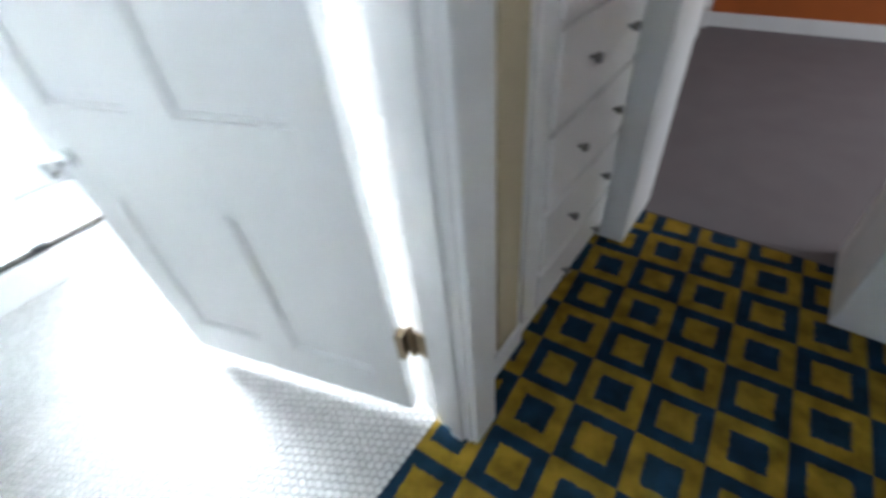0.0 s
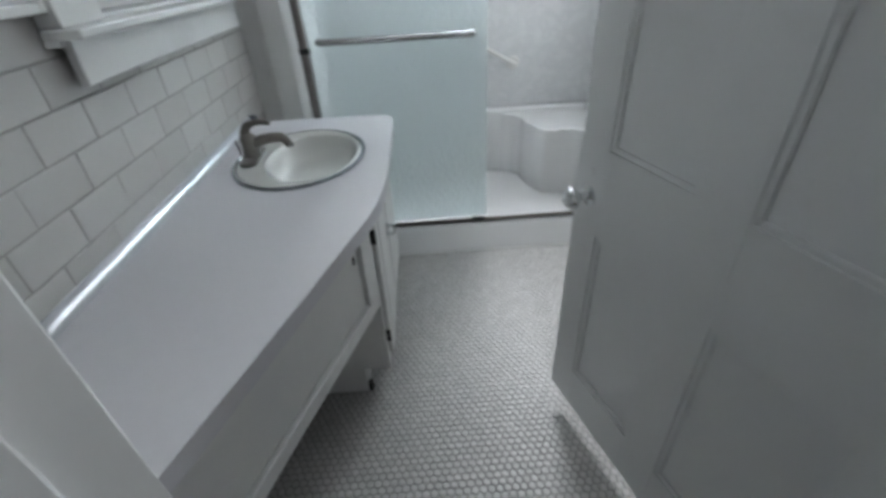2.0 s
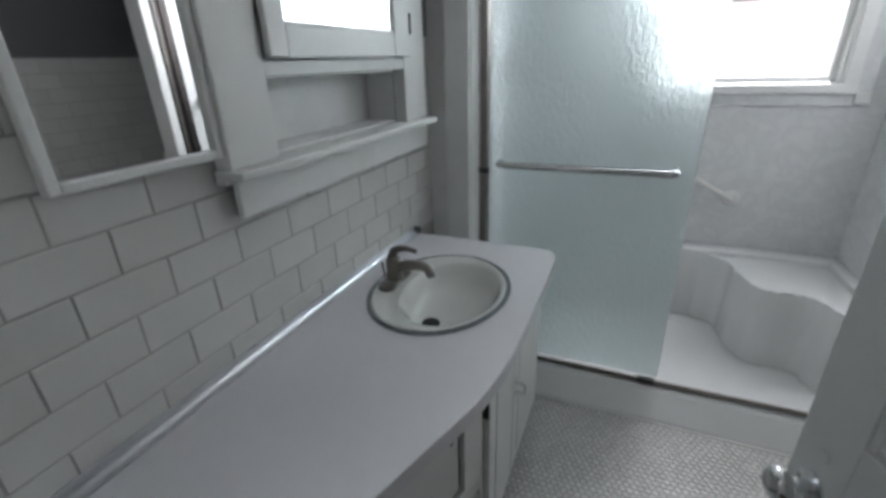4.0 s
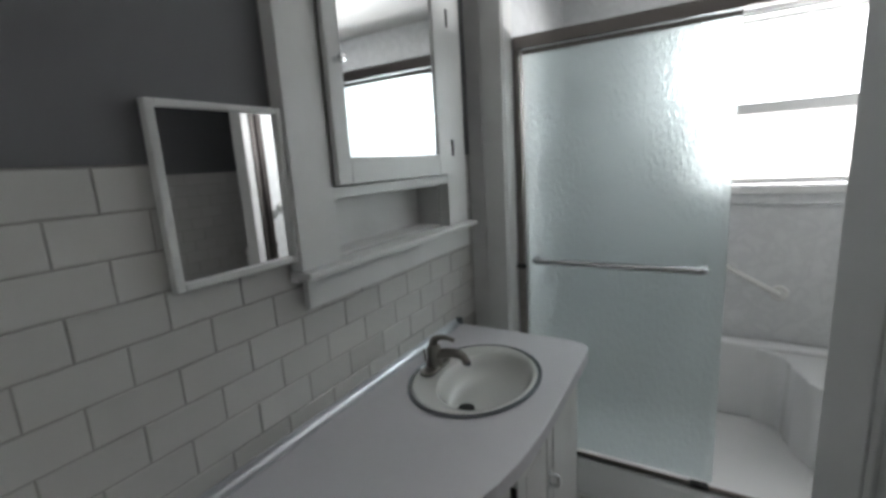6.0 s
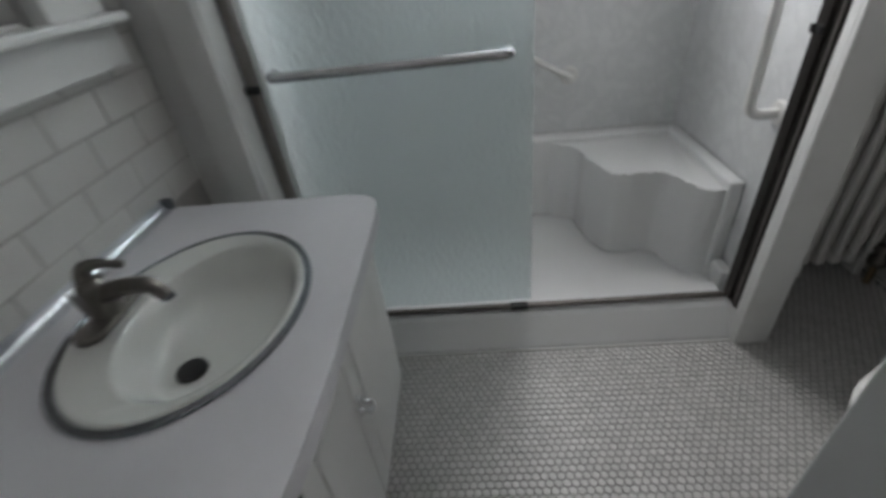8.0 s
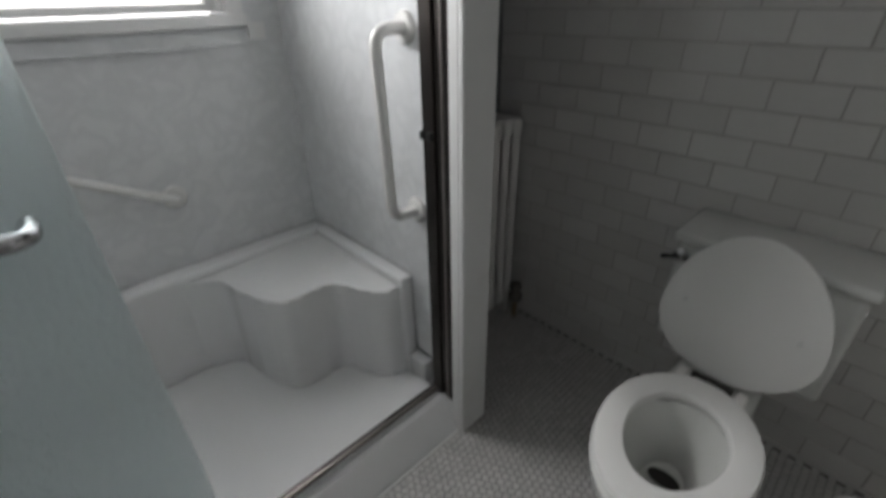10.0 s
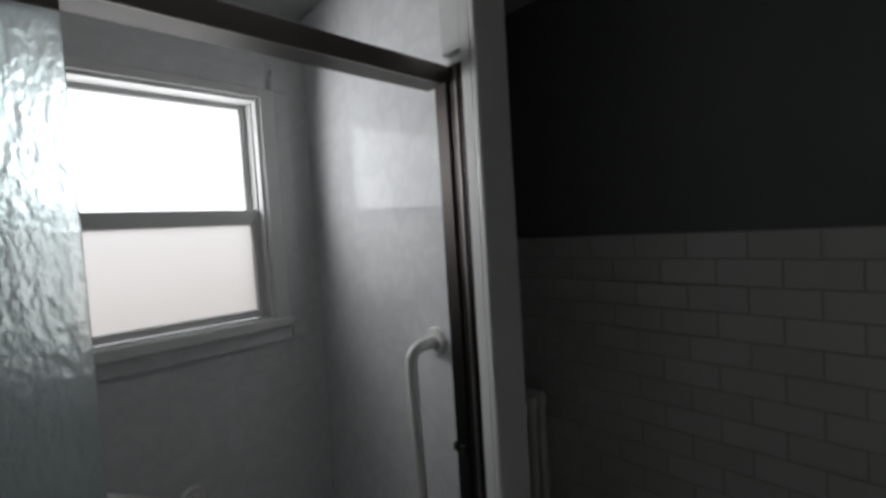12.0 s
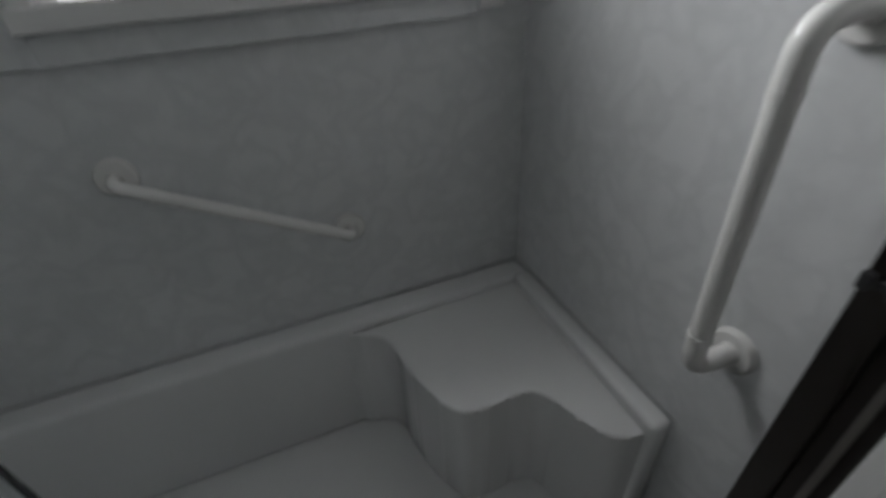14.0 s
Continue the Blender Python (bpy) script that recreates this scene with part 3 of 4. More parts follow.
def window():
    t = thing("window_1", (1.23, 2.85, WZ0), "white double-hung window with frosted lower pane in the shower wall", "window", kind="structure")
    y0, y1 = 2.815, 2.95
    # flat boards round the opening, then the casing edge
    for q in ((0.73, 0.81, 1.21, 2.232), (1.6405, 1.70, 1.275, 2.232)):
        part("trim_board", box(q[0], q[1], 2.809, 2.82, q[2], q[3], 0.002), M_MARBLE, t)
    part("trim_board", box(0.81, 1.619, 2.809, 2.82, 2.151, 2.232, 0.002), M_MARBLE, t)
    part("corner_block", box(1.632, 1.70, 2.8045, 2.809, 2.151, 2.205, 0.001), M_MARBLE, t)
    part("corner_block", box(1.6445, 1.704, 2.800, 2.82, 1.222, 1.275, 0.003), M_WHITE, t)
    part("apron", box(0.81, 1.642, 2.804, 2.82, 1.21, 1.263, 0.003), M_MARBLE, t)
    part("casing", box(0.81, 0.844, 2.795, 2.84, 1.302, 2.151, 0.004), M_WHITE, t)
    part("casing", box(1.585, 1.640, 2.795, 2.84, 1.302, 2.151, 0.004), M_WHITE, t)
    part("casing", box(0.844, 1.585, 2.795, 2.84, 2.118, 2.151, 0.004), M_WHITE, t)
    part("inner_stop", box(1.572, 1.585, 2.812, 2.85, 1.31, 2.118, 0.003), M_WHITE, t)
    part("inner_stop", box(0.844, 0.857, 2.812, 2.85, 1.31, 2.118, 0.003), M_WHITE, t)
    part("window_sill", box(0.800, 1.643, 2.784, 2.87, 1.264, 1.303, 0.005, 3), M_WHITE, t)
    part("side_channel", box(0.844, 0.868, 2.85, y1, 1.31, 2.118, 0.003), M_WHITE, t)
    part("side_channel", box(1.566, 1.585, 2.85, y1, 1.31, 2.118, 0.003), M_WHITE, t)
    part("head_stop", box(0.857, 1.572, 2.812, 2.89, 2.106, 2.118, 0.003), M_WHITE, t)

    def sash(name, ya, yb, za, zb, pane_mat, rail_lo, rail_hi, label):
        s = part(name, box(0.868, 0.908, ya, yb, za, zb, 0.004), M_WHITE, t, label)
        part("stile", box(1.542, 1.566, ya, yb, za, zb, 0.004), M_WHITE, s)
        part("rail", box(0.908, 1.542, ya, yb, za, za + rail_lo, 0.004), M_WHITE, s)
        part("rail", box(0.908, 1.542, ya, yb, zb - rail_hi, zb, 0.004), M_WHITE, s)
        p = part("pane", box(0.903, 1.547, (ya + yb) / 2 - 0.002, (ya + yb) / 2 + 0.002, za + rail_lo - 0.004, zb - rail_hi + 0.004), pane_mat, s)
        p.visible_shadow = pane_mat is M_FROST

    sash("upper_sash", 2.90, 2.935, 1.66, 2.118, M_PANE, 0.05, 0.028, "upper sash with a clear pane")
    sash("lower_sash", 2.852, 2.887, 1.31, 1.712, M_FROST, 0.026, 0.056, "lower sash with a frosted pane")


window()
back = bmesh.new()
bmesh.ops.create_grid(back, x_segments=1, y_segments=1, size=1)
bmesh.ops.transform(back, matrix=Matrix.Translation((1.23, 6.5, 1.8)) @ pose(0, 0, 0, 90, 0, 0) @ Matrix.Diagonal((6, 5, 1, 1)), verts=back.verts[:])
M_HAZE = bpy.data.materials.new("overcast_sky")
M_HAZE.use_nodes = True
hz = M_HAZE.node_tree.nodes["Principled BSDF"]
hz.inputs["Base Color"].default_value = (0.8, 0.8, 0.8, 1)
hz.inputs["Emission Color"].default_value = (0.93, 0.96, 1.0, 1)
hn, hl = M_HAZE.node_tree.nodes, M_HAZE.node_tree.links
hg = hn.new("ShaderNodeNewGeometry")
hs = hn.new("ShaderNodeSeparateXYZ")
hl.new(hg.outputs["Position"], hs.inputs[0])
hr = hn.new("ShaderNodeMapRange")
hr.inputs["From Min"].default_value, hr.inputs["From Max"].default_value = 0.4, 2.2
hr.inputs["To Min"].default_value, hr.inputs["To Max"].default_value = 5.0, 10.0
hl.new(hs.outputs[2], hr.inputs["Value"])
hl.new(hr.outputs["Result"], hz.inputs["Emission Strength"])
hc = hn.new("ShaderNodeMix")
hc.data_type = "RGBA"
hc.inputs["A"].default_value, hc.inputs["B"].default_value = (0.98, 0.93, 0.88, 1), (0.93, 0.96, 1.0, 1)
hf = hn.new("ShaderNodeMapRange")
hf.inputs["From Min"].default_value, hf.inputs["From Max"].default_value = 0.4, 2.2
hl.new(hs.outputs[2], hf.inputs["Value"])
hl.new(hf.outputs["Result"], hc.inputs["Factor"])
hl.new(hc.outputs["Result"], hz.inputs["Emission Color"])
solo("backdrop", back, M_HAZE, "bright overcast sky outside the window", "sky", kind="structure")

# ---------------------------------------------------------------- vanity along the tile wall
CH = 0.82


def countertop():
    t = thing("countertop", (0.3, 1.3, 0.78), "pale grey laminate countertop with a slanting front edge", "countertop")
    front = [(0.281, YD + 0.002), (0.36, 0.305), (0.436, 0.529), (0.539, 0.845)]
    curve = smooth_curve([(0.539, 0.845), (0.558, 0.94), (0.568, 1.05), (0.571, 1.20), (0.571, 1.40), (0.570, 1.575), (0.560, 1.635), (0.528, 1.664), (0.47, 1.674)], 5)
    outline = front[:-1] + curve + [(0.0, 1.682), (0.0, YD + 0.002)]
    hole = [(SINK[0] + 0.193 * math.cos(a), SINK[1] + 0.238 * math.sin(a)) for a in [2 * math.pi * k / 48 for k in range(48)]]
    b = bmesh.new()
    for z in (CH, CH - 0.04):
        o = [b.verts.new((x, y, z)) for x, y in outline]
        h = [b.verts.new((x, y, z)) for x, y in hole]
        edges = [b.edges.new((o[i], o[(i + 1) % len(o)])) for i in range(len(o))] + [b.edges.new((h[i], h[(i + 1) % len(h)])) for i in range(len(h))]
        bmesh.ops.triangle_fill(b, use_beauty=True, use_dissolve=False, edges=edges)
        if z == CH:
            top_o, top_h = o, h
    for up, lo in ((top_o, o), (top_h, h)):
        for i in range(len(up)):
            j = (i + 1) % len(up)
            b.faces.new((up[i], up[j], lo[j], lo[i]))
    part("top", b, M_LAMINATE, t)
    cove = [(0.0, 0.0), (0.025, 0.0), (0.025, 0.0018)] + [(0.0235 - 0.0195 * math.sin(radians(a)), 0.0225 - 0.0205 * math.cos(radians(a))) for a in range(0, 91, 10)] + [(0.003, 0.026), (0.0, 0.026)]
    strip = prism(cove, -1.664, -(YD + 0.004))
    bmesh.ops.transform(strip, matrix=Matrix.Translation((0.0005, 0, CH + 0.0005)) @ pose(0, 0, 0, 90, 0, 0), verts=strip.verts[:])
    part("wall_strip", strip, M_COVE, t, "bright metal cove strip along the wall", smooth=True)
    part("strip_end", box(0.0, 0.028, 1.664, 1.68, CH, CH + 0.03, 0.003), M_STEEL, t)


SINK = (0.284, 1.272)
countertop()


def ring(rx, ry, z, n=48):
    return [Vector((SINK[0] + rx * math.cos(2 * math.pi * k / n), SINK[1] + ry * math.sin(2 * math.pi * k / n), z)) for k in range(n)]


def shifted(rx, ry, z, dx, dy=0.0, n=48):
    return [p + Vector((dx, dy, 0)) for p in ring(rx, ry, z, n)]


def basin():
    t = thing("sink", (SINK[0], SINK[1], CH), "white oval drop-in basin with a steel rim and faucet deck", "sink")
    part("rim_ring", loft([ring(0.192, 0.237, CH - 0.004), ring(0.208, 0.253, CH + 0.001), ring(0.207, 0.252, CH + 0.005), ring(0.196, 0.241, CH + 0.007), ring(0.193, 0.238, CH + 0.003)], False),
         M_STEEL, t, "dark steel clamping rim", smooth=True)
    rings = [ring(0.1935, 0.2385, CH - 0.01), ring(0.194, 0.239, CH + 0.003), ring(0.189, 0.234, CH + 0.007), shifted(0.178, 0.222, CH + 0.006, 0.004),
             shifted(0.142, 0.200, CH + 0.003, 0.036), shifted(0.136, 0.193, CH - 0.005, 0.037), shifted(0.128, 0.18, CH - 0.026, 0.036),
             shifted(0.114, 0.158, CH - 0.052, 0.032), shifted(0.09, 0.12, CH - 0.071, 0.02, -0.022), shifted(0.055, 0.07, CH - 0.079, 0.006, -0.05),
             shifted(0.022, 0.024, CH - 0.082, -0.002, -0.071)]
    part("bowl", loft(rings, False), M_PORC, t, smooth=True)
    dc = (SINK[0] - 0.002, SINK[1] - 0.071, CH - 0.081)
    part("drain", lathe([(0.027, 0.0), (0.027, 0.004), (0.023, 0.006), (0.02, 0.002), (0.006, 0.002)], dc), M_BRONZE, t, smooth=True)
    part("stopper", lathe([(0.0255, 0.0045), (0.0255, 0.0068), (0.018, 0.008), (0.003, 0.009)], dc), M_BLACK, t, smooth=True)


basin()


def faucet():
    x, y, z = 0.138, 1.262, CH + 0.006
    t = thing("faucet", (x, y, z), "brushed nickel single lever faucet on the basin deck", "faucet")
    bp = [(x + 0.027 * math.cos(a), y + 0.027 * math.sin(a) + (0.05 if math.sin(a) > 0 else -0.05)) for a in [2 * math.pi * k / 28 for k in range(28)]]
    part("deck_plate", prism(bp, z, z + 0.014, 0.004, 3), M_NICKEL, t, smooth=True)
    part("body", lathe([(0.028, 0.012), (0.026, 0.026), (0.0245, 0.05), (0.025, 0.066), (0.0225, 0.078), (0.013, 0.085), (0.003, 0.087)], (x, y, z)), M_NICKEL, t, smooth=True)
    sp = arc_path([(x + 0.01, y, z + 0.05), (x + 0.055, y, z + 0.066), (x + 0.108, y, z + 0.066), (x + 0.123, y, z + 0.04)], 0.03, 6)
    part("spout", tube(sp, [0.0175 - 0.004 * i / len(sp) for i in range(len(sp))], 14), M_NICKEL, t, smooth=True)
    part("aerator", tube([(x + 0.1225, y, z + 0.043), (x + 0.1245, y, z + 0.034)], 0.0115, 14), M_STEEL, t, smooth=True)
    lv = arc_path([(x - 0.006, y, z + 0.08), (x + 0.004, y, z + 0.108), (x + 0.04, y, z + 0.118), (x + 0.078, y, z + 0.111)], 0.03, 6)
    part("lever", tube(lv, [0.0145 - 0.008 * i / len(lv) for i in range(len(lv))], 12), M_NICKEL, t, smooth=True)
    part("pop_up_rod", tube([(x - 0.028, y - 0.012, z + 0.01), (x - 0.034, y - 0.012, z + 0.066)], 0.0038, 8), M_NICKEL, t, smooth=True)


faucet()


def sink_cabinet():
    t = thing("vanity_cabinet", (0.3, 1.34, 0), "white painted sink cabinet with two doors and a toe recess", "cabinet")
    xf, y0, y1 = 0.488, 0.985, 1.655
    b = prism([(0.0, 0.005), (0.413, 0.005), (0.413, 0.12), (xf, 0.12), (xf, 0.775), (0.0, 0.775)], 0, 0.018)
    bmesh.ops.transform(b, matrix=Matrix.Translation((0, y0 + 0.018, 0)) @ pose(0, 0, 0, 90, 0, 0), verts=b.verts[:])
    part("side_panel", b, M_WHITE, t)
    b = prism([(0.0, 0.005), (0.413, 0.005), (0.413, 0.12), (xf, 0.12), (xf, 0.775), (0.0, 0.775)], 0, 0.018)
    bmesh.ops.transform(b, matrix=Matrix.Translation((0, y1, 0)) @ pose(0, 0, 0, 90, 0, 0), verts=b.verts[:])
    part("side_panel", b, M_WHITE, t)
    part("toe_board", box(0.395, 0.413, y0 + 0.018, y1 - 0.018, 0, 0.12), M_WHITE, t)
    part("bottom", box(0.0, xf, y0 + 0.018, y1 - 0.018, 0.12, 0.138), M_WHITE, t)
    part("toe_trim", box(0.413, 0.43, y0 + 0.002, y0 + 0.02, 0, 0.045, 0.003), M_DARK, t)
    for a, c in ((y0, y0 + 0.04), (1.235, 1.27), (y1 - 0.04, y1)):
        part("face_stile", box(xf, xf + 0.018, a, c, 0.12, 0.778, 0.0015), M_WHITE, t)
    for a, c in ((0.12, 0.16), (0.72, 0.778)):
        part("face_rail", box(xf + 0.0005, xf + 0.0175, y0 + 0.04, y1 - 0.04, a, c, 0.001), M_WHITE, t)
    for a, c in ((y0 + 0.022, 1.249), (1.256, y1 - 0.018)):
        d = part("cabinet_door", box(xf + 0.019, xf + 0.036, a, c, 0.175, 0.735, 0.004, 2), M_WHITE, t)
        part("door_panel", box(xf + 0.0355, xf + 0.039, a + 0.055, c - 0.055, 0.23, 0.68, 0.002, 1), M_WHITE, d)
        for hz in (0.26, 0.66):
            part("hinge", box(xf + 0.017, xf + 0.034, (a - 0.007) if a < 1.2 else (c - 0.001), (a + 0.001) if a < 1.2 else (c + 0.007), hz - 0.025, hz + 0.025, 0.002), M_BLACK, d, "black hinge")
    part("pull_plate", box(xf + 0.0362, xf + 0.039, 1.262, 1.276, 0.494, 0.556, 0.001), M_CHROME, t)
    k = arc_path([(xf + 0.038, 1.269, 0.543), (xf + 0.066, 1.269, 0.543), (xf + 0.066, 1.269, 0.507), (xf + 0.038, 1.269, 0.507)], 0.012, 4)
    part("pull", tube(k, 0.0055, 10), M_CHROME, t, "small chrome pull", smooth=True)


sink_cabinet()


def knee_front():
    """The slanting apron over the knee space."""
    ax, ay, bx, by = 0.178, YD + 0.002, 0.492, 0.984
    ang = math.degrees(math.atan2(by - ay, bx - ax))
    ln = math.hypot(bx - ax, by - ay)
    m = pose(ax, ay, 0, 0, 0, ang)
    t = thing("knee_drawer", (ax, ay, 0.43), "white painted slanting apron with inset drawer over knee space", "drawer")
    part("top_rail", box(0, ln, -0.018, 0.0, 0.735, 0.778, 0.0015, 1, m), M_WHITE, t)
    part("bottom_rail", box(0, ln, -0.02, 0.0, 0.425, 0.47, 0.003, 2, m), M_WHITE, t)
    part("end_stile", box(ln - 0.062, ln, -0.0185, 0.0, 0.47, 0.735, 0.0015, 1, m), M_WHITE, t)
    part("end_stile", box(0, 0.035, -0.0185, 0.0, 0.47, 0.735, 0.0015, 1, m), M_WHITE, t)
    part("drawer_front", box(0.04, ln - 0.074, -0.010, 0.006, 0.479, 0.731, 0.002, 1, m), M_WHITE, t)
    # Dark sheet that paints the shade inside the drawer's gaps.
    part("gap_shade_backing", box(0.03, ln - 0.05, 0.006, 0.02, 0.46, 0.74, 0, 1, m), M_DARK, t)
    part("drawer_box", box(0.05, ln - 0.08, 0.02, 0.16, 0.48, 0.72, 0, 1, m), M_WHITE, t)
    part("latch_hole", lathe([(0.012, 0), (0.012, 0.002), (0.002, 0.0025)], m @ Vector((ln - 0.098, -0.0105, 0.66)), "X", 14), M_BLACK, t)


knee_front()

# ---------------------------------------------------------------- on the tile wall


def wall_shelf():
    t = thing("wall_shelf", (0.0, 1.38, 1.19), "white painted wooden shelf ledge with a fascia board", "shelf")
    part("shelf_board", box(0.002, 0.078, 0.82, 1.765, 1.243, 1.262, 0.005, 3), M_WHITE, t)
    part("fascia", box(0.016, 0.034, 0.846, 1.765, 1.157, 1.243, 0.003, 2), M_WHITE, t)
    # Dark filler painted as the shade behind the fascia.
    part("gap_shade_fill", box(0.001, 0.016, 0.87, 1.765, 1.165, 1.243), M_DARK, t)
    part("end_block", box(0.001, 0.03, 0.822, 0.838, 1.232, 1.243, 0.002), M_WHITE, t)


wall_shelf()


def medicine_cabinet():
    t = thing("medicine_cabinet", (0.0, 1.4, 1.27), "white built-in medicine cabinet with mirror door above an open niche", "cabinet")
    x1, zt = 0.045, 2.2
    part("stile", box(0.001, x1, 0.828, NY0, 1.2625, zt, 0.003), M_WHITE, t)
    part("stile", box(0.001, x1, NY1, 1.742, 1.2625, zt, 0.003), M_WHITE, t)
    part("rail", box(0.002, x1 - 0.001, NY0, NY1, NZ1, 1.462, 0.002), M_WHITE, t)
    part("rail", box(0.002, x1 - 0.001, NY0, NY1, 2.13, zt, 0.002), M_WHITE, t)
    part("carcass", box(0.001, 0.012, NY0, NY1, 1.462, 2.13), M_WHITE, t)
    part("niche_back", box(-0.105, -0.098, NY0 - 0.0, NY1, NZ0, NZ1), M_WHITE, t)
    part("niche_side", box(-0.098, 0.001, NY1 - 0.008, NY1, NZ0, NZ1), M_WHITE, t)
    part("niche_side", box(-0.098, 0.001, NY0, NY0 + 0.008, NZ0, NZ1), M_WHITE, t)
    part("niche_top", box(-0.098, 0.001, NY0 + 0.008, NY1 - 0.008, NZ1 - 0.008, NZ1), M_WHITE, t)
    part("niche_floor", box(-0.098, 0.002, NY0 + 0.008, NY1 - 0.008, NZ0 - 0.006, NZ0 + 0.002), M_WHITE, t)
    d = part("door_frame", box(x1 + 0.001, x1 + 0.02, 0.967, 1.022, 1.466, 2.125, 0.004), M_WHITE, t, "white mirror door frame")
    part("door_stile", box(x1 + 0.001, x1 + 0.02, 1.50, 1.597, 1.466, 2.125, 0.004), M_WHITE, d)
    part("door_rail", box(x1 + 0.001, x1 + 0.0195, 1.022, 1.50, 1.466, 1.53, 0.003), M_WHITE, d)
    part("door_rail", box(x1 + 0.001, x1 + 0.0195, 1.022, 1.50, 2.06, 2.125, 0.003), M_WHITE, d)
    part("mirror_glass", box(x1 + 0.002, x1 + 0.012, 1.017, 1.505, 1.525, 2.065), M_MIRROR, d, "plain mirror glass")
    part("bead", box(x1 + 0.012, x1 + 0.017, 1.022, 1.50, 1.53, 1.537, 0.002), M_WHITE, d)
    part("knob", lathe([(0.008, 0), (0.006, 0.008), (0.009, 0.016), (0.0135, 0.024), (0.011, 0.032), (0.003, 0.034)], (x1 + 0.02, 0.993, 1.783), "X", 18), M_CHROME, d, "chrome knob", smooth=True)
    for hz in (1.562, 2.02):
        part("hinge", box(x1 + 0.003, x1 + 0.023, 1.594, 1.607, hz - 0.03, hz + 0.03, 0.003), M_BLACK, d, "black hinge")


medicine_cabinet()


def wall_mirror():
    t = thing("wall_mirror", (0.0, 0.77, 1.335), "small mirror in a plain white wooden frame on the tile wall", "mirror")
    y0, y1, z0, z1 = 0.533, 0.827, 1.289, 1.655
    w = 0.017
    m = Matrix.Translation((0.003, y0, 0)) @ pose(0, 0, 0, 0, 0, -1.5) @ Matrix.Translation((0, -y0, 0))   # stands off a little at one side
    part("frame_side", box(0.0, 0.025, y0, y0 + w, z0, z1, 0.003, 2, m), M_WHITE, t)
    part("frame_side", box(0.0, 0.025, y1 - 0.013, y1, z0, z1, 0.003, 2, m), M_WHITE, t)
    part("frame_side", box(0.0, 0.0245, y0 + w, y1 - 0.013, z0, z0 + w, 0.003, 2, m), M_WHITE, t)
    part("frame_side", box(0.0, 0.0245, y0 + w, y1 - 0.013, z1 - 0.014, z1, 0.003, 2, m), M_WHITE, t)
    part("mirror_glass", box(0.002, 0.014, y0 + w - 0.004, y1 - 0.013, z0 + w - 0.004, z1 - 0.013, 0, 1, m), M_MIRROR, t)


wall_mirror()

# ---------------------------------------------------------------- toilet, bin, radiator


def egg(cx, cy, lf, lb, w, z, n=40):
    """An oval whose long end points to -x."""
    out = []
    for k in range(n):
        a = 2 * math.pi * k / n
        c, s = math.cos(a), math.sin(a)
        out.append(Vector((cx + (lb if c > 0 else lf) * c, cy + w * s * (1 - 0.06 * (1 if c < 0 else 0) * c * c), z)))
    return out


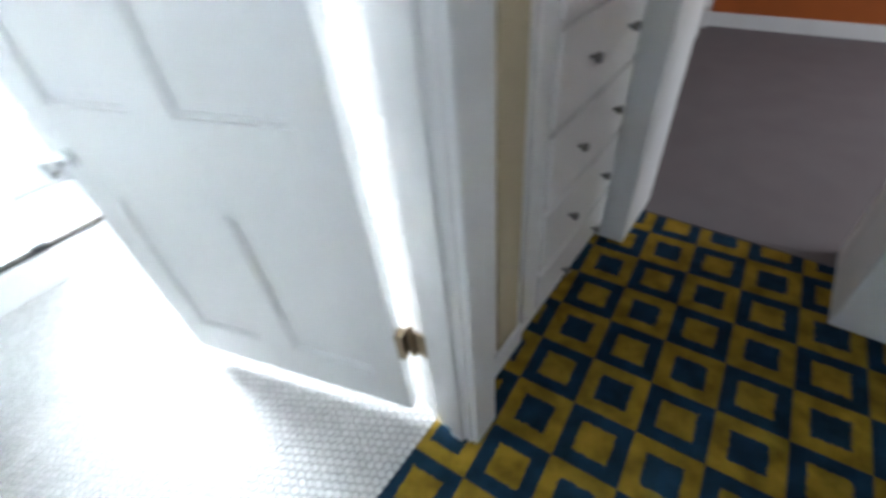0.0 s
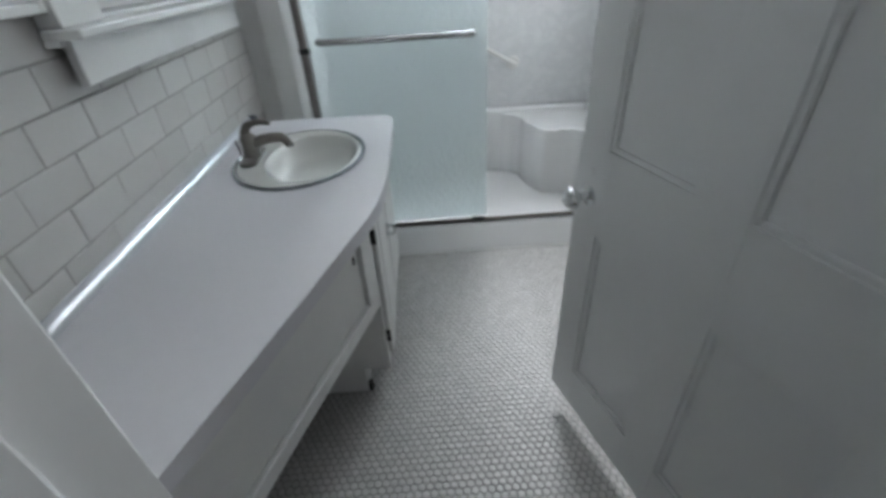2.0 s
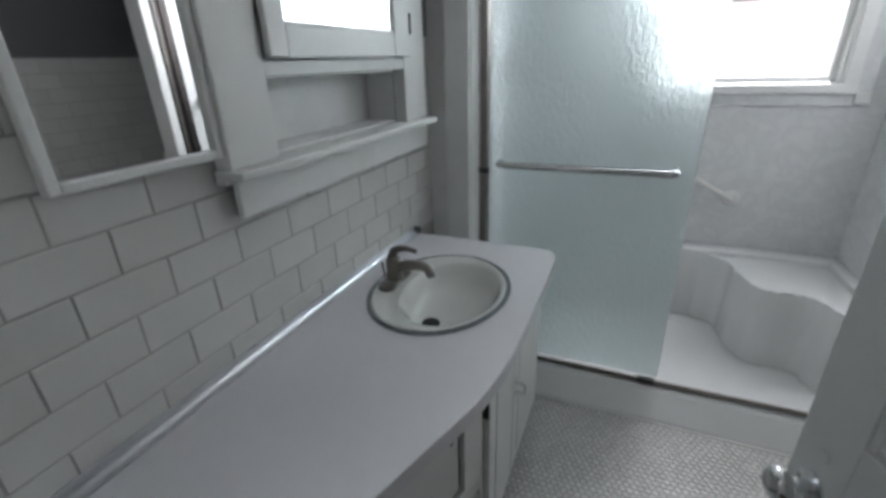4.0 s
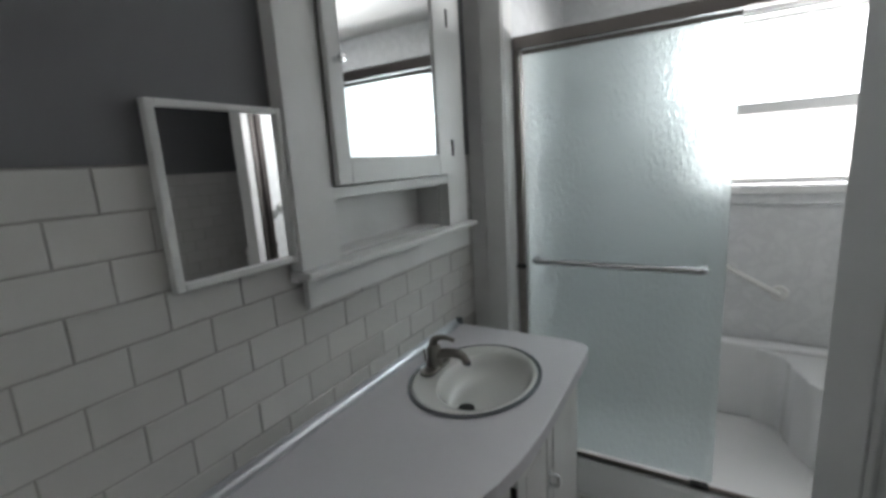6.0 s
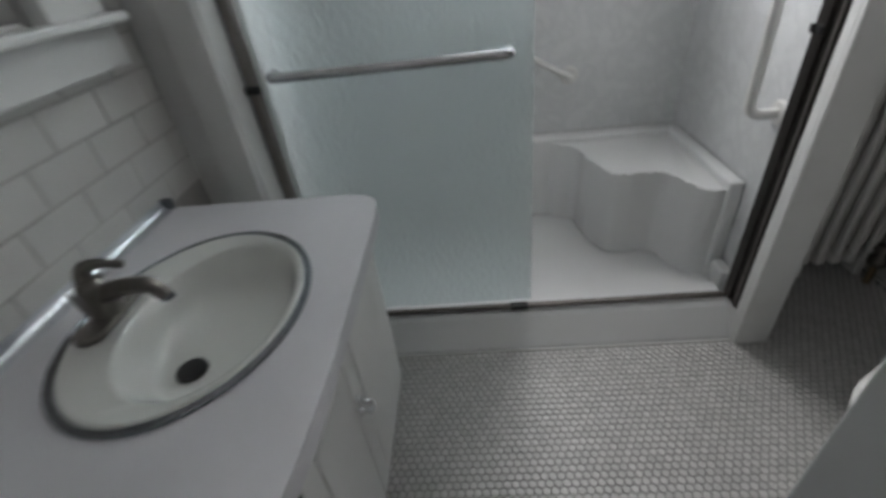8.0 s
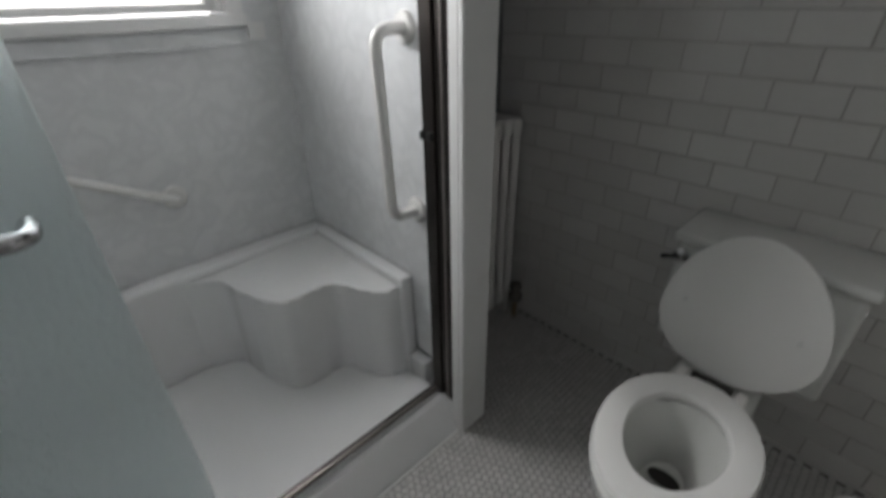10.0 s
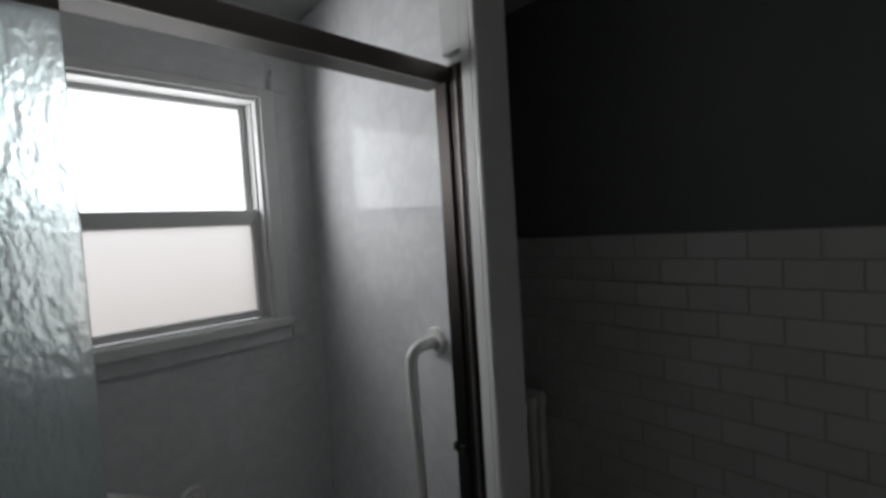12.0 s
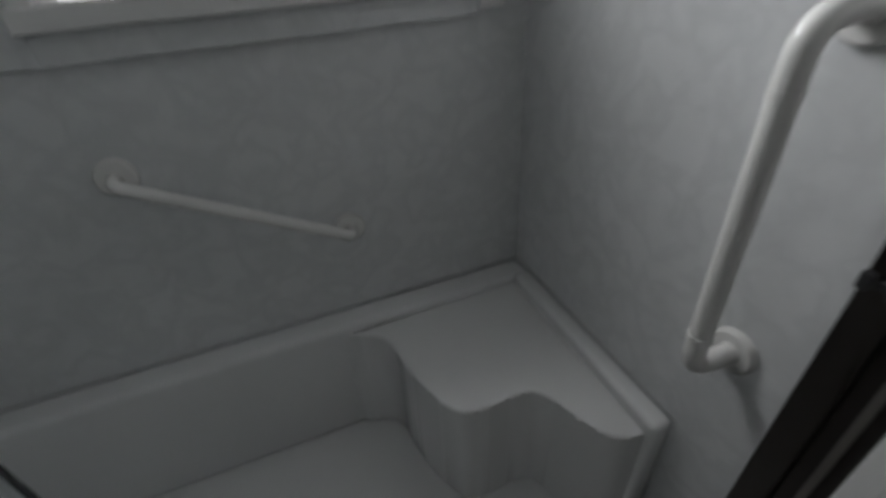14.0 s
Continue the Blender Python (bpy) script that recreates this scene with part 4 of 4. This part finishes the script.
def toilet():
    cy = 1.258
    t = thing("toilet", (2.05, cy, 0), "white porcelain toilet with raised lid against its tank", "toilet")
    bowl = [egg(1.950, cy - 0.01, 0.255, 0.16, 0.108, 0.0), egg(1.950, cy - 0.01, 0.255, 0.16, 0.11, 0.03), egg(1.950, cy - 0.008, 0.225, 0.16, 0.096, 0.06), egg(1.935, cy - 0.005, 0.19, 0.17, 0.098, 0.16),
            egg(1.890, cy, 0.19, 0.20, 0.125, 0.23), egg(1.850, cy, 0.235, 0.215, 0.16, 0.30), egg(1.845, cy, 0.255, 0.22, 0.178, 0.345), egg(1.845, cy, 0.258, 0.22, 0.18, 0.378),
            egg(1.845, cy, 0.25, 0.215, 0.174, 0.386), egg(1.835, cy, 0.19, 0.145, 0.125, 0.384), egg(1.835, cy, 0.18, 0.135, 0.115, 0.35), egg(1.845, cy, 0.14, 0.11, 0.09, 0.27),
            egg(1.860, cy, 0.07, 0.08, 0.055, 0.19), egg(1.865, cy, 0.03, 0.03, 0.03, 0.18)]
    b = part("bowl", loft(bowl), M_PORC, t, smooth=True)
    part("drain_hole", lathe([(0.034, 0), (0.034, 0.004), (0.01, 0.005)], (1.885, cy, 0.188), "Z", 24, 0.7, 1.25), M_DARK, b)
    part("deck", box(2.02, 2.215, cy - 0.11, cy + 0.11, 0.25, 0.388, 0.02, 3), M_PORC, t, smooth=True)
    seat = [egg(1.848, cy, 0.163, 0.140, 0.108, 0.392), egg(1.848, cy, 0.247, 0.218, 0.172, 0.392), egg(1.848, cy, 0.254, 0.222, 0.178, 0.402), egg(1.848, cy, 0.249, 0.218, 0.173, 0.414),
            egg(1.848, cy, 0.222, 0.188, 0.15, 0.420), egg(1.848, cy, 0.172, 0.146, 0.114, 0.412), egg(1.848, cy, 0.163, 0.140, 0.108, 0.40), egg(1.848, cy, 0.163, 0.140, 0.108, 0.392)]
    part("seat", loft(seat, False), M_SEAT, t, "glossy white plastic toilet seat", smooth=True)
    lid = [egg(-0.16, cy, 0.25, 0.155, 0.178, 0.0), egg(-0.16, cy, 0.262, 0.162, 0.19, 0.004), egg(-0.16, cy, 0.262, 0.162, 0.19, 0.012), egg(-0.16, cy, 0.248, 0.15, 0.176, 0.019), egg(-0.16, cy, 0.17, 0.09, 0.11, 0.022)]
    lb = loft(lid)
    tilt = Matrix.Translation((2.095, 0, 0.408)) @ pose(0, 0, 0, 0, 96, 0)
    bmesh.ops.transform(lb, matrix=tilt, verts=lb.verts[:])
    part("lid", lb, M_SEAT, t, "raised white plastic lid", smooth=True)
    # Shadow gap under the lid, put in as a dark strip.
    part("hinge_gap_shade", box(2.062, 2.088, cy - 0.052, cy + 0.052, 0.404, 0.416, 0.003, 2), M_DARK, t, "dark strip painted as the shadow gap between the seat hinges")
    for s in (-1, 1):
        part("hinge", box(2.05, 2.095, cy + s * 0.075 - 0.014, cy + s * 0.075 + 0.014, 0.388, 0.408, 0.004, 2), M_HALL, t)
        part("buffer", lathe([(0.008, 0), (0.007, 0.005), (0.002, 0.006)], tilt @ Vector((-0.2, cy + s * 0.13, 0.0)), "-X", 12), M_CAULK, t)
    tk = part("tank", box(2.20, 2.412, cy - 0.215, cy + 0.215, 0.385, 0.725, 0.025, 4), M_PORC, t, smooth=True)
    part("tank_lid", box(2.188, 2.419, cy - 0.224, cy + 0.224, 0.725, 0.757, 0.012, 3), M_PORC, tk, smooth=True)
    part("flush_plate", lathe([(0.022, 0), (0.021, 0.006), (0.01, 0.012), (0.004, 0.016)], (2.20, cy + 0.192, 0.685), "-X", 18), M_CHROME, tk, smooth=True)
    part("flush_lever", tube([(2.187, cy + 0.192, 0.685), (2.178, cy + 0.216, 0.68), (2.176, cy + 0.236, 0.674)], [0.005, 0.006, 0.008], 10), M_BLACK, tk, "dark flush lever", smooth=True)
    t.location.x -= 0.004


toilet()


def waste_bin():
    t = thing("waste_bin", (1.95, 0.84, 0), "white plastic waste bin with a slotted lid standing on the tiles", "waste bin")

    def rr(w, d, z, r=0.05, n=8):
        pts = []
        for sx, sy, a0 in ((1, 1, 0), (-1, 1, 90), (-1, -1, 180), (1, -1, 270)):
            for k in range(n):
                a = radians(a0 + 90 * k / (n - 1))
                pts.append(Vector((1.95 + sx * (w - r) + r * math.cos(a), 0.84 + sy * (d - r) + r * math.sin(a), z)))
        return pts

    part("body", loft([rr(0.10, 0.075, 0.0), rr(0.105, 0.08, 0.01), rr(0.125, 0.10, 0.27)]), M_SEAT, t, smooth=True)
    lid = part("lid", loft([rr(0.13, 0.105, 0.26), rr(0.133, 0.108, 0.275), rr(0.12, 0.095, 0.305), rr(0.09, 0.065, 0.322), rr(0.06, 0.052, 0.325)]), M_SEAT, t, smooth=True)
    part("slot", box(1.90, 2.0, 0.875, 0.895, 0.316, 0.328, 0.004), M_DARK, lid, "dark slot")


waste_bin()


def radiator():
    t = thing("radiator", (2.28, 2.24, 0), "white painted cast iron column radiator in the alcove", "radiator")
    for i in range(5):
        x = 2.36 - i * 0.06
        b = bmesh.new()
        for y in (2.185, 2.235, 2.285):
            tube([(x, y, 0.10), (x, y, 0.90)], 0.018, 10, True, b)
        box(x - 0.022, x + 0.022, 2.165, 2.305, 0.86, 0.93, 0.018, 3, None, b)
        box(x - 0.022, x + 0.022, 2.165, 2.305, 0.07, 0.13, 0.018, 3, None, b)
        part("section", b, M_HALL, t, smooth=True)
    for x in (2.12, 2.36):
        part("foot", box(x - 0.015, x + 0.015, 2.18, 2.29, 0.0, 0.075, 0.006), M_HALL, t)
    part("supply_pipe", tube([(2.36, 2.13, 0.0), (2.36, 2.13, 0.14)], 0.012, 12), M_BRASS, t, smooth=True)
    part("valve", lathe([(0.024, 0), (0.033, 0.01), (0.033, 0.034), (0.019, 0.05), (0.019, 0.066), (0.03, 0.07), (0.025, 0.092), (0.004, 0.096)], (2.36, 2.13, 0.09), "Z", 18), M_NICKEL, t, "dull metal radiator valve", smooth=True)


radiator()

# ---------------------------------------------------------------- hall and the room beyond
slab("hall_floor", -0.9, 2.66, -1.34, YC, -0.08, 0.002, M_CARPET, "hall carpet patterned with blue and yellow squares", "carpet")
slab("hall_wall_end", -1.0, -0.9, -1.34, YH, 0, CEIL, M_HALL, "plain white hall wall", "wall")
slab("hall_wall_side", -1.0, 2.66, -1.44, -1.34, 0, CEIL, M_HALL, "plain white hall wall", "wall")
slab("hall_wall_near", -0.9, -0.12, YH, YD, 0, CEIL, M_HALL, "plain white hall wall", "wall")
slab("hall_wall_bedroom", 2.66, 2.76, -1.44, -0.80, 0, CEIL, M_HALL, "white wall beside the bedroom opening", "wall")
slab("hall_wall_bedroom_over", 2.66, 2.76, -0.80, -0.09, 2.05, CEIL, M_HALL, "white wall over the bedroom opening", "wall")
slab("hall_jamb", 2.35, 2.66, -1.34, -0.80, 0, CEIL, M_WHITE, "white painted closet end beside the opening", "wall", 0.006)
slab("beige_strip", 1.60, 1.715, YB - 0.006, YB, 0.10, CEIL, M_BEIGE, "narrow strip of beige painted wall", "wall")
slab("baseboard", 1.46, 1.735, YB - 0.016, YB - 0.006, 0.002, 0.10, M_WHITE, "white painted baseboard in the hall", "baseboard", 0.003)


def built_in_drawers():
    t = thing("built_in_drawers", (2.1, YB, 0.1), "white painted built-in hall drawers with small dark knobs", "drawers")
    x0, x1 = 1.735, 2.40
    part("frame", box(x0, x1, YB - 0.02, YB, 0.10, 2.1, 0.003), M_HALL, t)
    for i in range(5):
        z0 = 0.045 + i * 0.24
        za = max(z0, 0.105)
        d = part("drawer_front", box(x0 + 0.07, x1 - 0.03, YB - 0.036, YB - 0.0205, za + 0.004, z0 + 0.222, 0.005), M_HALL, t)
        for x in (1.975, 2.235):
            part("knob", lathe([(0.006, 0), (0.005, 0.008), (0.014, 0.018), (0.011, 0.028), (0.002, 0.03)], (x, YB - 0.036, z0 + 0.12), "-Y", 14), M_NICKEL, d, smooth=True)


built_in_drawers()
slab("hall_pilaster", 2.40, 2.76, -0.09, YD, 0, CEIL, M_WHITE, "white painted pilaster at the bedroom opening", "trim", 0.004)

slab("bedroom_floor", 2.66, 5.6, -3.2, 1.6, -0.08, 0.006, M_GREYCARPET, "plain grey cut pile bedroom carpet", "carpet")
slab("bedroom_wall_far", 5.42, 5.6, -3.2, 1.6, 0, CEIL, M_WOOD, "orange stained wood wall across the bedroom", "wall")
slab("bedroom_baseboard", 5.395, 5.42, -3.2, 1.6, 0.006, 0.11, M_WHITE, "white painted baseboard", "baseboard", 0.004)
slab("bedroom_wall_north", 2.58, 5.6, 1.6, 1.7, 0, CEIL, M_HALL, "plain white bedroom wall", "wall")
slab("bedroom_ceiling", 2.58, 5.6, -3.3, 1.7, CEIL + 0.001, CEIL + 0.1, M_CEIL, "plain light grey bedroom ceiling", "ceiling")
# Unseen wall; its window opening is added for the bedroom fill lamp.
bw = thing("bedroom_wall_south", (4, -3.2, 0), "unseen white bedroom wall with an added window opening", "wall", kind="structure")
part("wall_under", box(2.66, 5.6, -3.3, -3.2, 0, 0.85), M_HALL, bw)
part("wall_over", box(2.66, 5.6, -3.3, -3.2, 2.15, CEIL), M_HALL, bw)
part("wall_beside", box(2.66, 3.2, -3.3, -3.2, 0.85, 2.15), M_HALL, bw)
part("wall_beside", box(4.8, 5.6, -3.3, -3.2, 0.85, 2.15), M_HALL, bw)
slab("bedroom_wall_west", 2.66, 2.76, -3.2, -1.44, 0, CEIL, M_HALL, "plain white bedroom wall", "wall")
slab("bedroom_wall_shared", 2.58, 2.68, YD, 1.6, 0, CEIL, M_HALL, "plain white bedroom wall", "wall")


def stool():
    t = thing("stool", (5.2, 0.42, 0.006), "white painted wooden stool standing on the grey carpet", "stool")
    for x in (5.08, 5.34):
        for y in (0.30, 0.56):
            part("leg", box(x - 0.016, x + 0.016, y - 0.016, y + 0.016, 0.006, 0.45, 0.003), M_WHITE, t)
    for x in (5.08, 5.34):
        part("rung", box(x - 0.01, x + 0.01, 0.316, 0.544, 0.16, 0.19, 0.003), M_WHITE, t)
    for y in (0.30, 0.56):
        part("rung", box(5.096, 5.324, y - 0.01, y + 0.01, 0.2, 0.23, 0.003), M_WHITE, t)
    part("seat", box(5.05, 5.37, 0.27, 0.59, 0.45, 0.475, 0.006), M_WHITE, t)


stool()

# ---------------------------------------------------------------- tiles, piece by piece
TH, TW, GAP = 0.0805, 0.161, 0.003


def tile_mesh(w, h, d, bev=0.0016):
    """A glazed tile lying in the xz plane, its face towards -y at y = 0."""
    b = box(-w / 2, w / 2, 0.0, d, -h / 2, h / 2)
    rim = [e for e in b.edges if all(abs(v.co.y) < 1e-6 for v in e.verts)]
    bmesh.ops.bevel(b, geom=rim, offset=bev, segments=1, affect="EDGES")
    return finish(b, "tile", M_TILE)


TILES = {}


def tile_at(wall, m, w, h):
    key = (round(w, 3), round(h, 3))
    if key not in TILES:
        TILES[key] = tile_mesh(w - GAP, h - GAP, 0.005)
    ob = new("tile", TILES[key])
    ob.parent = wall
    if wall.type == "EMPTY":
        ob.matrix_parent_inverse = Matrix.Translation(-wall.location)
    ob.matrix_basis = m
    return ob


def tile_field(wall, face, s0, s1, z0, top, phase, skip=lambda s, z: False):
    """Running bond courses from top down. face(s, z) gives the pose of a tile's middle."""
    k = 0
    z = top
    while z > z0 + 0.012:
        zb = max(z0, z - TH)
        off = phase + (k % 2) * TW / 2
        a = s0 - ((s0 - off) % TW)
        while a < s1 - 0.004:
            p, q = max(a, s0), min(a + TW, s1)
            if q - p > 0.012 and not skip((p + q) / 2, (z + zb) / 2):
                tile_at(wall, face((p + q) / 2, (z + zb) / 2), q - p, z - zb)
            a += TW
        z -= TH
        k += 1


rnd = random.Random(4)


def jit(m):
    return m @ pose(0, rnd.uniform(-0.0004, 0.0004), 0, rnd.uniform(-0.25, 0.25), 0, rnd.uniform(-0.25, 0.25))


# faces: the left wall looks to +x, the right wall to -x, the door wall to +y
tile_field(wall_left, lambda s, z: jit(pose(0.0, s, z, 0, 0, 90)), YD, 1.866, CH - 0.005, TOP, 0.684 - TW * 3.5, lambda s, z: 0.86 < s < 1.72 and z > 1.22)
tile_field(wall_right, lambda s, z: jit(pose(XR, s, z, 0, 0, -90)), YD, 2.324, 0.0, TOP, 1.49 - TW * 9)
tile_field(wall_door, lambda s, z: jit(pose(s, YD + 0.006, z, 0, 0, 180)), DX1 + 0.125, XR, 0.0, TOP, 0.05)


def added_bullnose_column():
    """Rounded edge tiles stacked behind the hinges; oversized curve added to catch window light."""
    x0, y0, rad_ = DX1 + 0.008, YD + 0.0065, 0.3
    arc = [(x0 + rad_ * (math.cos(radians(5)) - math.cos(radians(a))), y0 + rad_ * (math.sin(radians(a)) - math.sin(radians(5)))) for a in range(5, 51, 5)]
    outline = arc + [(DX1 + 0.12, arc[-1][1]), (DX1 + 0.12, y0)]
    one = finish(prism(outline, 0.0, TH - 0.001, 0.0008, 1), "bullnose_tile", M_TILE)
    part("column_core", box(x0 + 0.035, DX1 + 0.119, y0 + 0.001, y0 + 0.05, 0.0, TOP), M_GROUT, wall_door)
    z = TOP
    while z > 0.01:
        z -= TH
        ob = new("bullnose_tile", one)
        ob.parent = wall_door
        ob.matrix_parent_inverse = Matrix.Translation(-wall_door.location)
        ob.matrix_basis = pose(0, rnd.uniform(-0.0006, 0.0006), max(z, 0.0))


added_bullnose_column()


def hex_floor():
    """One inch hexagon tiles in rows along x; the strip by the doorway as pieces, the rest as one sheet."""
    pitch = 0.0246
    rad = (pitch - 0.0030) / math.sqrt(3)
    rowh = pitch * math.sqrt(3) / 2
    b = bmesh.new()
    ang = [radians(30 + 60 * k) for k in range(6)]
    lo = [b.verts.new((rad * math.cos(a), rad * math.sin(a), -0.0035)) for a in ang]
    mid = [b.verts.new((rad * math.cos(a), rad * math.sin(a), -0.0008)) for a in ang]
    up = [b.verts.new((rad * 0.9 * math.cos(a), rad * 0.9 * math.sin(a), 0.0)) for a in ang]
    b.faces.new(up)
    for q, w in ((lo, mid), (mid, up)):
        for k in range(6):
            b.faces.new((q[k], q[(k + 1) % 6], w[(k + 1) % 6], w[k]))
    one = finish(b, "hexagon_tile", M_HEX)
    base = np.array([v.co[:] for v in one.vertices])
    faces = [tuple(p.vertices) for p in one.polygons]
    verts, polys, singles = [], [], 0
    r = random.Random(9)
    j = 0
    y = YC + 0.012
    while y < 2.31:
        x = 0.012 + (pitch / 2 if j % 2 else 0)
        while x < XR - 0.01:
            hidden = (y > 1.85 and x < 1.82)
            if not hidden:
                dz, tx, ty = r.uniform(-0.0004, 0.0003), r.uniform(-0.008, 0.008), r.uniform(-0.008, 0.008)
                if 0.66 < x < 1.02 and 0.60 < y < 1.07 and singles < 300:
                    ob = new("hexagon_tile", one)
                    ob.parent = floor
                    ob.matrix_basis = pose(x, y, dz, math.degrees(tx), math.degrees(ty), 0)
                    singles += 1
                else:
                    n0 = len(verts)
                    for q in base:
                        verts.append((x + q[0], y + q[1], dz + q[2] + q[1] * tx - q[0] * ty))
                    polys.extend(tuple(i + n0 for i in f) for f in faces)
            x += pitch
        y += rowh
        j += 1
    me = bpy.data.meshes.new("hexagon_tiles")
    me.from_pydata(verts, [], polys)
    me.materials.append(M_HEX)
    ob = new("hexagon_tiles", me)
    ob.parent = floor
    tagged(ob, "small white hexagon floor tiles with dark grout", kind="stuff")


hex_floor()
